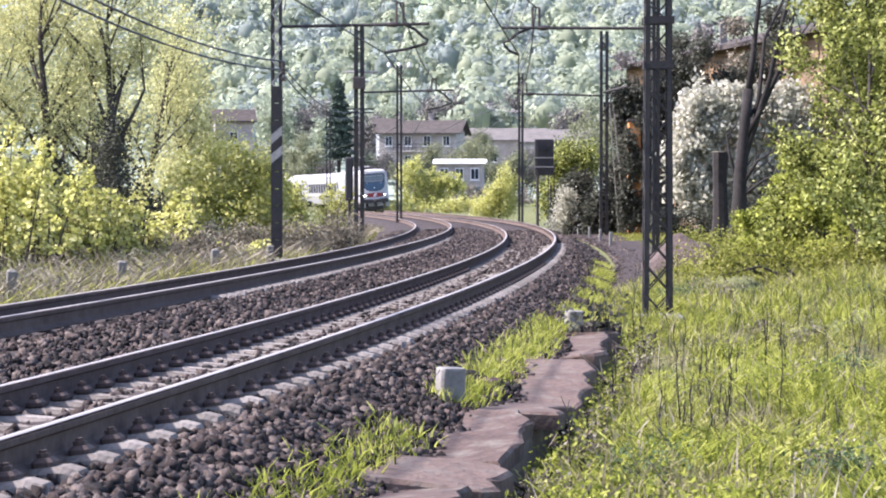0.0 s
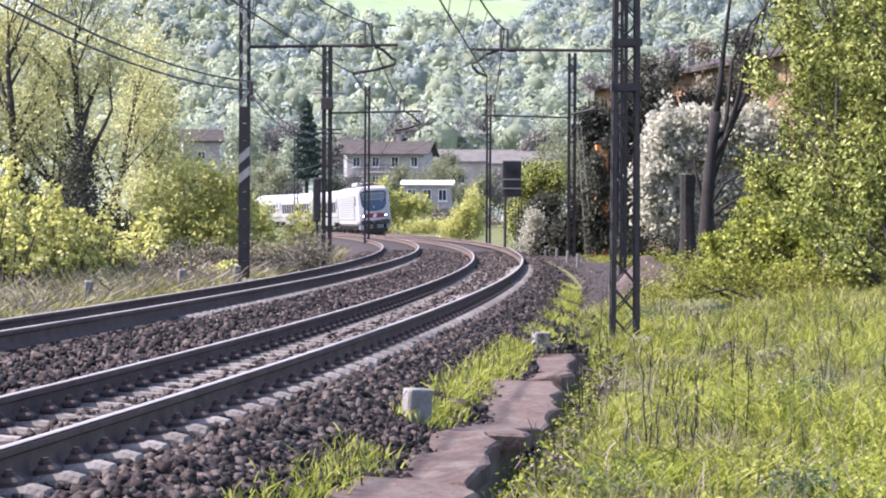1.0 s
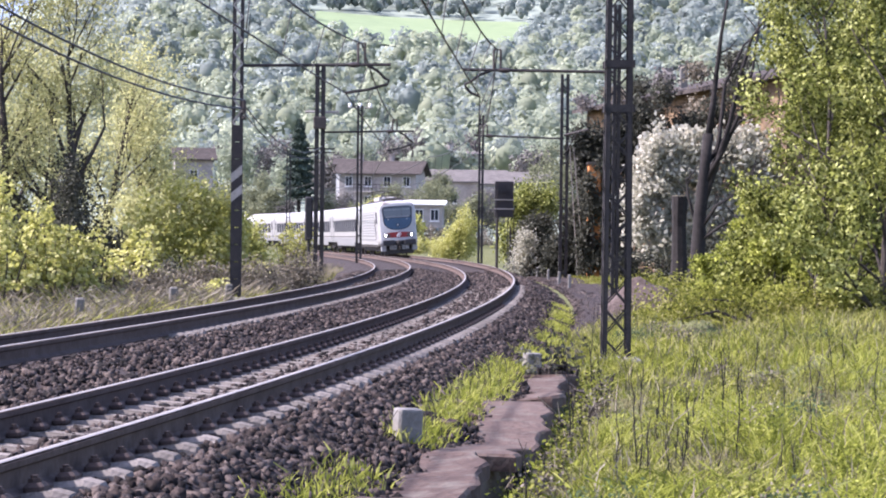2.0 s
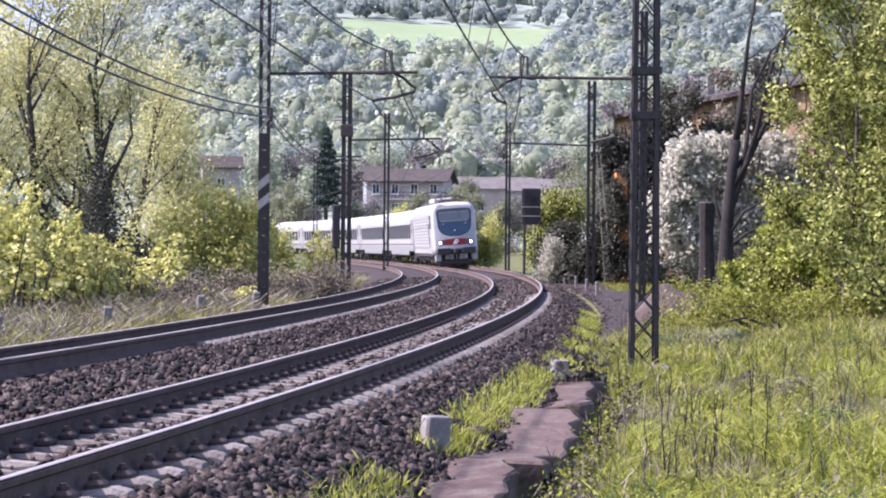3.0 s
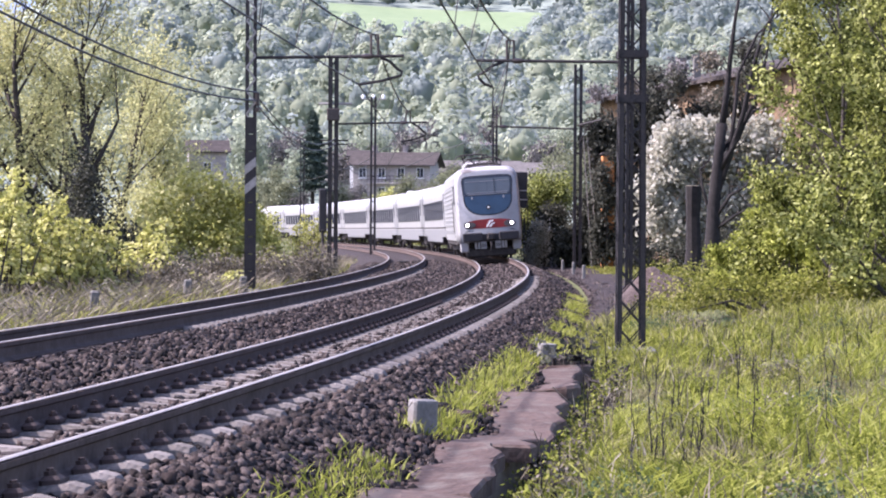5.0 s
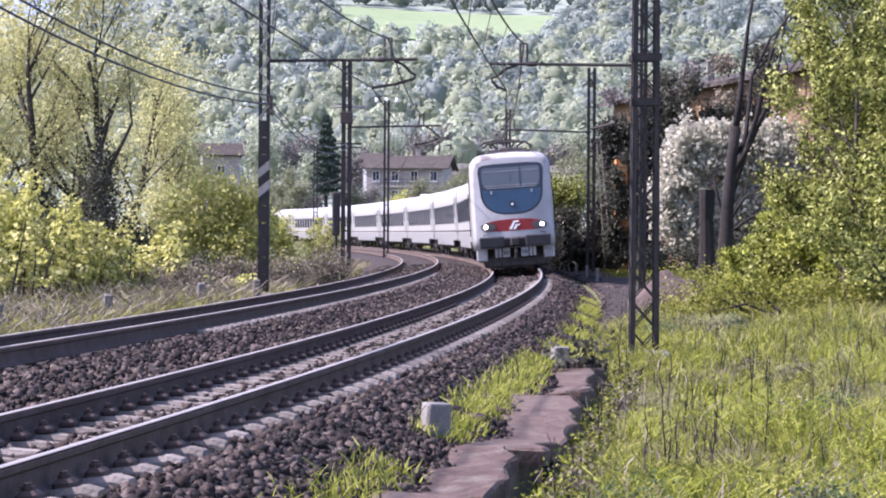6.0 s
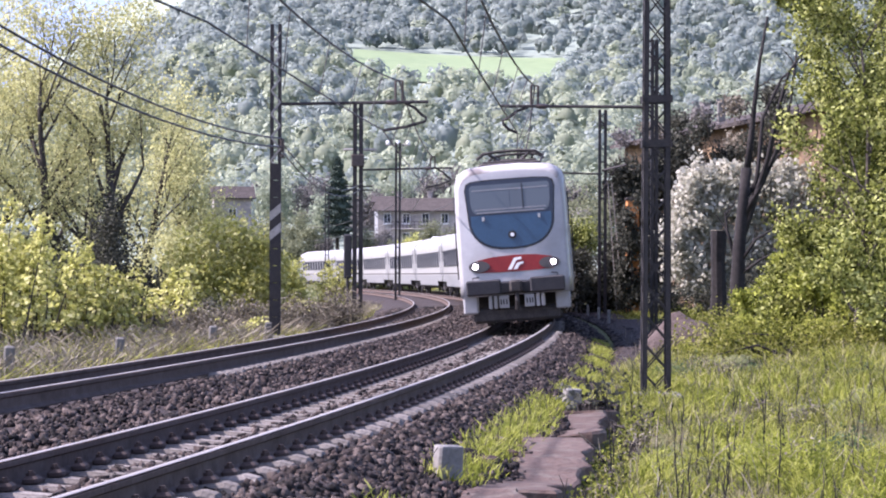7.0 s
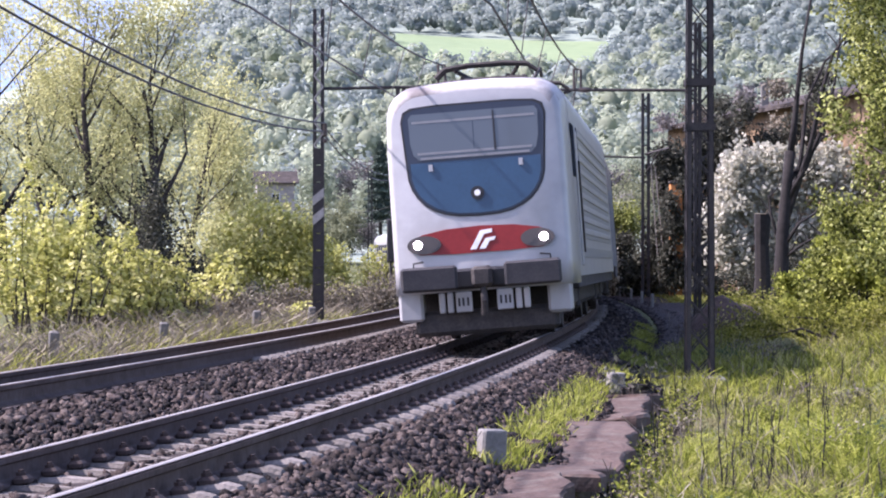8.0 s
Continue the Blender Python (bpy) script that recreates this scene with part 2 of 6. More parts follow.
# ---- mesh helpers ----
class Shape:
    """Collects vertices and faces for one mesh."""

    def __init__(self):
        self.v, self.f, self.mi = [], [], []

    def add(self, verts, faces, slot=0):
        b = len(self.v)
        self.v += [tuple(p) for p in verts]
        self.f += [tuple(b + i for i in q) for q in faces]
        self.mi += [slot] * len(faces)
        return self

    def box(self, c, size, m=None, bevel=0.0, slot=0):
        """A box with chamfered upright and lying edges where bevel is given."""
        hx, hy, hz = (a / 2 for a in size)
        m = m or Matrix.Identity(4)
        b = min(bevel, hx * 0.9, hy * 0.9, hz * 0.9)
        if b <= 0:
            vs = [(x, y, z) for z in (-hz, hz) for x, y in ((-hx, -hy), (hx, -hy), (hx, hy), (-hx, hy))]
            fs = [(3, 2, 1, 0), (4, 5, 6, 7)] + [(i, (i + 1) % 4, 4 + (i + 1) % 4, 4 + i) for i in range(4)]
        else:
            def ring(e, z):
                x, y = hx - e, hy - e
                return [(-x + b, -y, z), (x - b, -y, z), (x, -y + b, z), (x, y - b, z), (x - b, y, z), (-x + b, y, z), (-x, y - b, z), (-x, -y + b, z)]
            vs = ring(b, -hz) + ring(0, -hz + b) + ring(0, hz - b) + ring(b, hz)
            fs = [tuple(range(7, -1, -1)), tuple(range(24, 32))]
            fs += [(k * 8 + i, k * 8 + (i + 1) % 8, k * 8 + 8 + (i + 1) % 8, k * 8 + 8 + i) for k in range(3) for i in range(8)]
        return self.add([m @ (Vector(c) + Vector(p)) for p in vs], fs, slot)

    def tube(self, pts, radii, sides=6, slot=0, caps=True):
        """A round tube through the points with a radius at each."""
        pts = [Vector(p) for p in pts]
        rs = radii if isinstance(radii, (list, tuple)) else [radii] * len(pts)
        vs, fs = [], []
        up = None
        for i, p in enumerate(pts):
            d = (pts[min(i + 1, len(pts) - 1)] - pts[max(i - 1, 0)]).normalized()
            if up is None:
                up = Vector((0, 0, 1)) if abs(d.z) < 0.9 else Vector((1, 0, 0))
            a = d.cross(up).normalized()
            b = a.cross(d).normalized()
            up = b
            vs += [p + rs[i] * (math.cos(2 * math.pi * k / sides) * a + math.sin(2 * math.pi * k / sides) * b) for k in range(sides)]
        for i in range(len(pts) - 1):
            fs += [(i * sides + k, i * sides + (k + 1) % sides, (i + 1) * sides + (k + 1) % sides, (i + 1) * sides + k) for k in range(sides)]
        if caps:
            fs += [tuple(range(sides))[::-1], tuple((len(pts) - 1) * sides + k for k in range(sides))]
        return self.add(vs, fs, slot)

    def bar(self, a, b, w, d=None, slot=0):
        """A straight rectangular bar from a to b."""
        a, b = Vector(a), Vector(b)
        m = Matrix.Translation((a + b) / 2) @ (b - a).to_track_quat("Z", "Y").to_matrix().to_4x4()
        return self.box((0, 0, 0), (w, d or w, (b - a).length), m, slot=slot)

    def loft(self, rings, closed=True, caps=True, slot=0):
        n = len(rings[0])
        vs = [p for r in rings for p in r]
        fs = []
        for i in range(len(rings) - 1):
            for k in range(n if closed else n - 1):
                fs.append((i * n + k, i * n + (k + 1) % n, (i + 1) * n + (k + 1) % n, (i + 1) * n + k))
        if caps and closed:
            fs += [tuple(range(n))[::-1], tuple((len(rings) - 1) * n + k for k in range(n))]
        return self.add(vs, fs, slot)

    def mesh(self, name, *mats, smooth=False):
        me = bpy.data.meshes.new(name)
        me.from_pydata(self.v, [], self.f)
        for m in mats:
            me.materials.append(m)
        if len(mats) > 1:
            me.polygons.foreach_set("material_index", self.mi)
        if smooth:
            me.polygons.foreach_set("use_smooth", [True] * len(me.polygons))
        me.update()
        return me


def part(name, data, mat, parent=None, label="", smooth=False, m=None):
    """Links a Shape or a mesh as one object, under a thing if given."""
    if isinstance(data, Shape):
        data = data.mesh(name, *(mat if isinstance(mat, (list, tuple)) else [mat]), smooth=smooth)
    ob = new(name, data)
    if parent is not None:
        ob.parent = parent
    if m is not None:
        ob.matrix_basis = m
    return tagged(ob, label) if label else ob


def thing(name, m, label, category, group="", kind=""):
    ob = new(name)
    ob.matrix_basis = m
    return tagged(ob, label, category, group, kind)


def pydata_np(name, V, F, mat, smooth=False):
    """A mesh from arrays of vertices and equal-sided faces."""
    me = bpy.data.meshes.new(name)
    k = F.shape[1]
    me.vertices.add(len(V))
    me.vertices.foreach_set("co", np.ascontiguousarray(V, dtype=np.float32).ravel())
    me.loops.add(F.size)
    me.loops.foreach_set("vertex_index", np.ascontiguousarray(F, dtype=np.int32).ravel())
    me.polygons.add(len(F))
    me.polygons.foreach_set("loop_start", np.arange(0, F.size, k, dtype=np.int32))
    if smooth:
        me.polygons.foreach_set("use_smooth", np.ones(len(F), dtype=bool))
    me.materials.append(mat)
    me.update(calc_edges=True)
    return me


# ---- the line of the railway: arc length s, offset to the left, height over the rail ----
CANT, GAP, Z_FAR = 0.1138, 3.533, 0.0175
_s = np.arange(-90, 480.01, 0.25)
_k = np.interp(_s, [-15, 15, 45, 75, 105, 140, 200], [-2.25, -1.403, -1.478, -1.295, -1.272, -0.985, -0.6]) / 1000
_k = np.where(_s > 212, -0.002, _k)
_h = np.concatenate([[0], np.cumsum((_k[1:] + _k[:-1]) / 2 * 0.25)])
_h += 0.1166 - np.interp(0, _s, _h)
_x, _y = np.cumsum(np.sin(_h)) * 0.25, np.cumsum(np.cos(_h)) * 0.25
_x += -1.417 - np.interp(0, _s, _x)
_y += 23.0 - np.interp(0, _s, _y)


def on_line(s, off=0.0, z=0.0):
    h = float(np.interp(s, _s, _h))
    return Vector((float(np.interp(s, _s, _x)) - math.cos(h) * off, float(np.interp(s, _s, _y)) + math.sin(h) * off, z + 0.00041 * s))


def lean(off):
    """Height of the canted plane of the rail tops of the near track."""
    return -CANT * (off + 0.75) / 1.5


def line_offset(x, y):
    """Offset to the left of the near track's middle, for arrays."""
    return (np.interp(y, _y, _x) - x) * np.cos(np.interp(y, _y, _h))


def smooth01(a, b, v):
    t = np.clip((v - a) / (b - a), 0, 1)
    return t * t * (3 - 2 * t)


def terrain(x, y):
    """Height of the ground sheet, for arrays."""
    x, y = np.asarray(x, float), np.asarray(y, float)
    off = line_offset(x, np.minimum(y, 330))
    z = np.full_like(x, -0.95)
    right = -0.98 + 0.36 * smooth01(24, 38, y) + 0.12 * smooth01(45, 80, y) + 0.10 * np.sin(x * 1.3 + y * 0.35) * smooth01(-2.9, -3.8, off)
    right += 0.10 * np.clip(-off - 5, 0, 6) * smooth01(10, 40, y)
    right = right + 0.14 * (1 - smooth01(22, 34, y)) * smooth01(-2.6, -3.2, off)
    right = right + 0.36 * (1 - smooth01(1, 11, y)) * smooth01(-2.8, -3.4, off)
    z = np.where(off < -1.2, right, z)
    left = -0.72 + 0.05 * np.sin(x * 0.7 + y * 0.2) + 0.05 * np.clip(off - 7, 0, 20) * smooth01(20, 60, y)
    z = np.where(off > 5.6, left, z)
    far = np.interp(y, [200, 300, 420, 600, 900, 1250, 1700, 2600, 4000], [-0.5, 0.5, 9, 31, 76, 134, 205, 330, 420])
    far = far + 9 * np.sin(x * 0.011 + y * 0.004) * smooth01(420, 900, y) - 0.62 * np.clip(-x / np.maximum(y, 1) - 0.092, 0, 0.3) * np.minimum(y, 2600) * smooth01(450, 900, y)
    return np.where(y > 200, np.where(y > 300, far, np.maximum(z, far) + 0 * z), z)


def build_ground():
    ys = np.concatenate([np.arange(-60, 10, 5), np.arange(10, 60, 0.6), np.arange(60, 130, 1.6), np.geomspace(130, 4200, 90)])
    k = np.linspace(-1, 1, 181)
    kk = np.sign(k) * np.abs(k) ** 2.4
    X = np.interp(np.clip(ys, -50, 250), _y, _x)[:, None] * (ys < 400)[:, None] + kk[None] * (60 + np.abs(ys) * 0.9)[:, None]
    Y = np.repeat(ys[:, None], len(k), 1)
    Z = terrain(X, Y)
    V = np.stack([X, Y, Z], -1).reshape(-1, 3)
    n, m = len(ys), len(k)
    i = (np.arange(n - 1)[:, None] * m + np.arange(m - 1)[None]).ravel()
    F = np.stack([i, i + 1, i + m + 1, i + m], 1)
    g = new("ground", pydata_np("ground", V, F, M_GROUND, True))
    tagged(g, "grassy ground sheet with bare soil under the weeds", "ground", kind="structure")
    # the same sheet carries the woods' floor on the hill
    g.data.materials.append(M_HILL)
    g.data.polygons.foreach_set("material_index", (V[F[:, 0], 1] > 300).astype(np.int32))


def sweep(profile, s0, s1, step, off=0.0, z=0.0, tilt=0.0):
    """Rings of a profile (offset, height) carried along the line."""
    rings = []
    s = s0
    while s <= s1 + 1e-6:
        rings.append([on_line(s, off + o, z + h + tilt * o) for o, h in profile])
        s += step if s < 140 else step * 2
    return rings


def build_bed():
    prof = [(7.2, -0.95), (6.3, -0.8), (5.5, -0.42), (5.0, -0.3), (4.3, -0.31), (3.5, -0.25), (2.75, -0.2), (2.2, -0.19), (1.6, -0.3), (1.1, -0.35),
            (0.0, -0.275), (-0.9, -0.215), (-1.15, -0.2), (-1.35, -0.215), (-1.75, -0.42), (-2.1, -0.56), (-2.45, -0.7), (-2.5, -1.0)]
    sh = Shape().loft(sweep(prof, -85, 460, 1.0, z=-0.022), closed=False)
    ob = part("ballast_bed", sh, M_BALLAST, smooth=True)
    tagged(ob, "reddish grey crushed stone ballast under both tracks", "ballast", kind="structure")


def build_bank():
    """Bare gravel bank that runs out from the ballast towards the masts round the bend."""
    rings, s = [], 14.0
    while s <= 104:
        ring = []
        for k in range(9):
            o = -2.3 - (0.25 + 1.75 * float(smooth01(16, 44, s))) * k / 8 - 0.12 * noise.noise(Vector((s * 0.4, k, 0)))
            p = on_line(s, o)
            p.z = float(terrain(p.x, p.y)) + (0.07 if k < 8 else -0.08) + 0.05 * noise.noise(Vector((s * 0.9, k * 0.8, 3))) if k else -0.55
            ring.append(p)
        rings.append(ring)
        s += 0.8
    tagged(part("gravel_bank", Shape().loft(rings, closed=False), M_BALLAST, smooth=True), "bare brown gravel bank beside the ballast", "gravel", kind="structure")


def bed_height(off):
    return np.interp(off, [-2.5, -2.45, -2.1, -1.75, -1.3, -0.9, 0, 1.1, 1.6, 2.2, 2.75, 3.5, 4.3, 5.0, 5.5, 6.3, 7.2],
                     [-1.0, -0.72, -0.58, -0.44, -0.235, -0.235, -0.297, -0.37, -0.32, -0.21, -0.22, -0.27, -0.33, -0.32, -0.44, -0.82, -0.97])


def build_stones():
    rng = np.random.default_rng(5)
    bm = bmesh.new()
    bmesh.ops.create_cube(bm, size=1.5)
    bmesh.ops.triangulate(bm, faces=bm.faces[:])
    bv = np.array([v.co[:] for v in bm.verts])
    bf = np.array([[v.index for v in f.verts] for f in bm.faces])
    bm.free()
    shapes = []
    for _ in range(12):
        shapes.append((bv + 0.75 * (rng.random(bv.shape) - 0.5)) * (0.55 + 0.75 * rng.random(3)))
    n = 54000
    u = rng.random(n)
    s = -14 + 100 * u ** 2.0
    band = rng.choice(5, n, p=[0.40, 0.12, 0.34, 0.06, 0.08])
    lo = np.array([-2.3, -0.65, 0.9, 2.9, 4.4])[band]
    hi = np.array([-0.86, 0.6, 2.65, 4.15, 5.6])[band]
    lo = lo - 0.85 * smooth01(22, 40, s) * (band == 0)
    off = lo + (hi - lo) * rng.random(n)
    phase = np.abs((s + 15.3) % 0.6 - 0.3)
    keep = ~((band == 1) & (phase > 0.205)) & ~((band == 0) & (off > -1.13) & (phase > 0.185))
    s, off, band = s[keep], off[keep], band[keep]
    n = len(s)
    h = np.interp(s, _s, _h)
    c = np.stack([np.interp(s, _s, _x) - np.cos(h) * off, np.interp(s, _s, _y) + np.sin(h) * off, bed_height(off) + 0.012 - 0.012 * (band == 1) + 0.0004 * s], 1)
    spill = off < -2.3
    c[spill, 2] = terrain(c[spill, 0], c[spill, 1]) + 0.02
    r = 0.017 + 0.028 * rng.random(n) ** 1.3 + 0.012 * smooth01(10, 40, s) + 0.014 * smooth01(40, 80, s)
    q = rng.normal(size=(n, 4))
    q /= np.linalg.norm(q, axis=1)[:, None]
    w, a, b, d = q.T
    R = np.stack([1 - 2 * (b * b + d * d), 2 * (a * b - w * d), 2 * (a * d + w * b), 2 * (a * b + w * d), 1 - 2 * (a * a + d * d), 2 * (b * d - w * a),
                  2 * (a * d - w * b), 2 * (b * d + w * a), 1 - 2 * (a * a + b * b)], 1).reshape(n, 3, 3)
    base = np.stack(shapes)[rng.integers(0, 12, n)]
    V = np.einsum("nij,nkj->nki", R, base) * r[:, None, None] + c[:, None]
    F = bf[None] + (np.arange(n) * len(bv))[:, None, None]
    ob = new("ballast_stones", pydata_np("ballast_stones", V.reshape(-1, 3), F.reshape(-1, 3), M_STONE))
    tagged(ob, "loose angular brown and grey ballast stones beside the rails", "gravel", kind="stuff")


RAIL = [(-0.075, -0.172), (-0.075, -0.158), (-0.02, -0.142), (-0.009, -0.13), (-0.009, -0.055), (-0.034, -0.04), (-0.036, -0.012)]
RAIL = [(o, z * 1.13) for o, z in RAIL]
RAIL = RAIL + [(-o, z) for o, z in reversed(RAIL)]
HEADP = [(-0.024, -0.004), (-0.017, -0.0005), (0.0, 0.0), (0.017, -0.0005), (0.024, -0.004)]


def build_track(name, centre, z0, label, s_sleeper, s_end, clips):
    tr = thing(name, Matrix.Identity(4), label, "railway track", kind="structure")
    for o in (-0.75, 0.75):
        z = z0 + lean(o)
        sh = Shape().loft([r[::-1] for r in sweep(RAIL, -85, 460, 1.0, centre + o, z)])
        rail = part("rail", sh, M_RAIL, tr, "rust-brown steel rail")
        hd = Shape().loft(sweep(HEADP, -85, 460, 1.0, centre + o, z + 0.0015), closed=False)
        part("rail_head", hd, M_HEAD, rail, "bright worn running surface", smooth=True)
    # concrete sleeper with raised rounded ends
    sh = Shape()
    rings = []
    for o, zt, w in ((-1.09, -0.05, 0.08), (-1.06, -0.005, 0.095), (-0.98, 0.02, 0.11), (-0.9, 0.02, 0.135), (-0.55, 0.0, 0.125), (-0.3, -0.035, 0.085), (0.3, -0.035, 0.085),
                     (0.55, 0.0, 0.125), (0.9, 0.02, 0.135), (0.98, 0.02, 0.11), (1.06, -0.005, 0.095), (1.09, -0.05, 0.08)):
        rings.append([(o, -w - 0.02, -0.2), (o, -w, zt - 0.03), (o, -w * 0.72, zt), (o, w * 0.72, zt), (o, w, zt - 0.03), (o, w + 0.02, -0.2)])
    sh.loft([r[::-1] for r in rings])
    me = sh.mesh("sleeper", M_SLEEPER)
    cl = Shape()
    for side in (-1, 1):
        cl.box((side * 0.125, 0, 0.03), (0.11, 0.15, 0.065), bevel=0.02)
        cl.tube([(side * 0.12, 0, 0.03), (side * 0.12, 0, 0.1)], 0.022, 6)
        cl.tube([(side * 0.12, 0, 0.055), (side * 0.12, 0, 0.085)], 0.036, 6)
    cme = cl.mesh("rail_clip", M_CLIP)
    n = 0
    s = s_sleeper
    while s < s_end:
        p = on_line(s, centre, z0 + lean(0) - 0.194)
        h = float(np.interp(s, _s, _h))
        m = Matrix.Translation(p) @ Matrix.Rotation(-h, 4, "Z") @ Matrix.Rotation(-math.atan(CANT / 1.5), 4, "Y") @ pose(0, random.uniform(-0.012, 0.012), 0, 0, 0, random.uniform(-0.8, 0.8))
        sl = part("sleeper", me, None, tr, m=m)
        if n < clips:
            for o in (-0.75, 0.75):
                part("rail_clip", cme, None, sl, m=pose(o, 0, 0))
        n += 1
        s += 0.6 if s < 70 else 0.6
    return tr


def build_wall():
    """Low retaining wall along the ballast foot, capped with broken brown slabs."""
    w = thing("retaining_wall", Matrix.Identity(4), "low overgrown retaining wall capped with cracked brown stone slabs", "wall", kind="structure")
    rng = random.Random(3)
    s = -16.0
    sh = Shape()
    prof = [(-2.18, -1.3), (-2.18, -0.64), (-2.5, -0.64), (-2.56, -1.3)]
    sh.loft([[on_line(a, o, z) for o, z in prof] for a in np.arange(-16, 10.1, 1.0)])
    part("wall_core", sh, M_WALLD, w, "dark mossy masonry face")
    while s < 9.0:
        ln = rng.uniform(0.9, 2.1)
        e = min(s + ln - rng.uniform(0.04, 0.16), 9.4)
        a, b = -1.95 + rng.uniform(-0.1, 0.06), -2.6 + rng.uniform(-0.16, 0.1)
        zt, roll, tip = -0.54 + rng.uniform(-0.075, 0.045), rng.uniform(-0.12, 0.12), rng.uniform(-0.07, 0.07)
        skew, skew2 = rng.uniform(-0.22, 0.22), rng.uniform(-0.22, 0.22)
        n = 5
        rim = [(s + (e - s) * (i + rng.uniform(-0.3, 0.3) * (0 < i < n)) / n + skew * (i == 0) + skew2 * (i == n), a + rng.uniform(-0.09, 0.04)) for i in range(n + 1)]
        rim += [(e + skew2 * 0.3 + rng.uniform(-0.08, 0.08), (a + b) / 2 + rng.uniform(-0.05, 0.05))]
        rim += [(e + (s - e) * (i + rng.uniform(-0.3, 0.3) * (0 < i < n)) / n, b + rng.uniform(-0.09, 0.09)) for i in range(n + 1)]
        rim += [(s + skew * 0.3 + rng.uniform(-0.08, 0.08), (a + b) / 2 + rng.uniform(-0.05, 0.05))]
        cs, co = (s + e) / 2, (a + b) / 2
        top = lambda q, o: zt + roll * (o - co) + tip * (q - cs)
        low = [on_line(q, o, top(q, o) - 0.13) for q, o in rim]
        edge = [on_line(q, o, top(q, o) - rng.uniform(0.012, 0.03)) for q, o in rim]
        flat = [on_line(cs + (q - cs) * 0.965, co + (o - co) * 0.93, top(q, o) + rng.uniform(-0.006, 0.006)) for q, o in rim]
        part("coping_slab", Shape().loft([low, edge, flat]), M_COPING, w)
        s += ln
    for k in range(22):
        s, o = rng.uniform(-8, 9), -1.95 + rng.uniform(-0.17, 0.13)
        r = rng.uniform(0.04, 0.13)
        bm = bmesh.new()
        bmesh.ops.create_icosphere(bm, subdivisions=1, radius=r)
        for v in bm.verts:
            v.co *= rng.uniform(0.7, 1.2)
            v.co.z *= 0.5
        me = bpy.data.meshes.new("loose_stone")
        bm.to_mesh(me)
        bm.free()
        me.materials.append(M_COPING)
        ob = new("loose_stone", me)
        ob.matrix_basis = Matrix.Translation(on_line(s, o, float(bed_height(o)) + r * 0.3)) @ pose(0, 0, 0, 0, 0, rng.uniform(0, 180))
        tagged(ob, "loose broken brown stone beside the slab wall", "stone", "loose stones at the wall")


def marker(s, off, zb, w, h, turn):
    sh = Shape()
    rings = []
    for z, k in ((0, 1.0), (h * 0.5, 0.98), (h - 0.015, 0.96), (h, 0.9)):
        rings.append([(x * w / 2 * k, y * w / 2 * k * 0.8, z) for x, y in ((-1, -0.8), (-0.8, -1), (0.8, -1), (1, -0.8), (1, 0.8), (0.8, 1), (-0.8, 1), (-1, 0.8))])
    ob = part("marker_block", sh.loft(rings), M_CONC)
    ob.matrix_basis = Matrix.Translation(on_line(s, off, zb)) @ pose(0, 0, 0, 3, 2, turn)
    return tagged(ob, "pale weathered concrete marker block in the grass strip", "marker block", "line markers")


# ---- overhead line ----
def lattice_mast(name, x, y, z0, z1, w0, w1, label, panel=0.42, horn=()):
    m = thing(name, Matrix.Translation((x, y, z0)), label, "mast", "overhead line masts")
    hgt = z1 - z0
    wid = lambda z: (w0 + (w1 - w0) * z / hgt) / 2
    for sx in (-1, 1):
        for sy in (-1, 1):
            sh = Shape()
            leg = 0.035
            a, b = wid(0), wid(hgt)
            for dx, dy, lx, ly in ((0, 0, leg * 2, 0.014), (0, 0, 0.014, leg * 2)):
                lo = Vector((sx * (a - lx / 2), sy * (a - ly / 2), 0))
                hi = Vector((sx * (b - lx / 2), sy * (b - ly / 2), hgt))
                sh.loft([[q + Vector((i * lx / 2, j * ly / 2, 0)) for i, j in ((-1, -1), (1, -1), (1, 1), (-1, 1))] for q in (lo, hi)])
            part("corner_leg", sh, M_STEEL, m)
    n = int(hgt / panel)
    for i in range(n):
        za, zb = i * hgt / n, (i + 1) * hgt / n
        a, b = wid(za), wid(zb)
        for f in range(4):
            rot = Matrix.Rotation(f * math.pi / 2, 4, "Z")
            for sg in (-1, 1):
                sh = Shape().bar(rot @ Vector((-sg * a * 0.92, -a + 0.012 + 0.008 * sg, za)), rot @ Vector((sg * b * 0.92, -b + 0.012 + 0.008 * sg, zb)), 0.008, 0.021)
                part("lattice_bar", sh, M_STEEL, m)
    for z in horn:
        a = wid(z)
        sh = Shape()
        for f in range(4):
            rot = Matrix.Rotation(f * math.pi / 2, 4, "Z")
            sh.box((0, -a - 0.008, z), (a * 2 + 0.06, 0.012, 0.11), rot)
        part("band_plate", sh, M_STEEL, m)
    part("footing", Shape().box((0, 0, -0.02), (w0 + 0.3, w0 + 0.3, 0.3), bevel=0.04), M_CONC, m, "concrete footing")
    return m


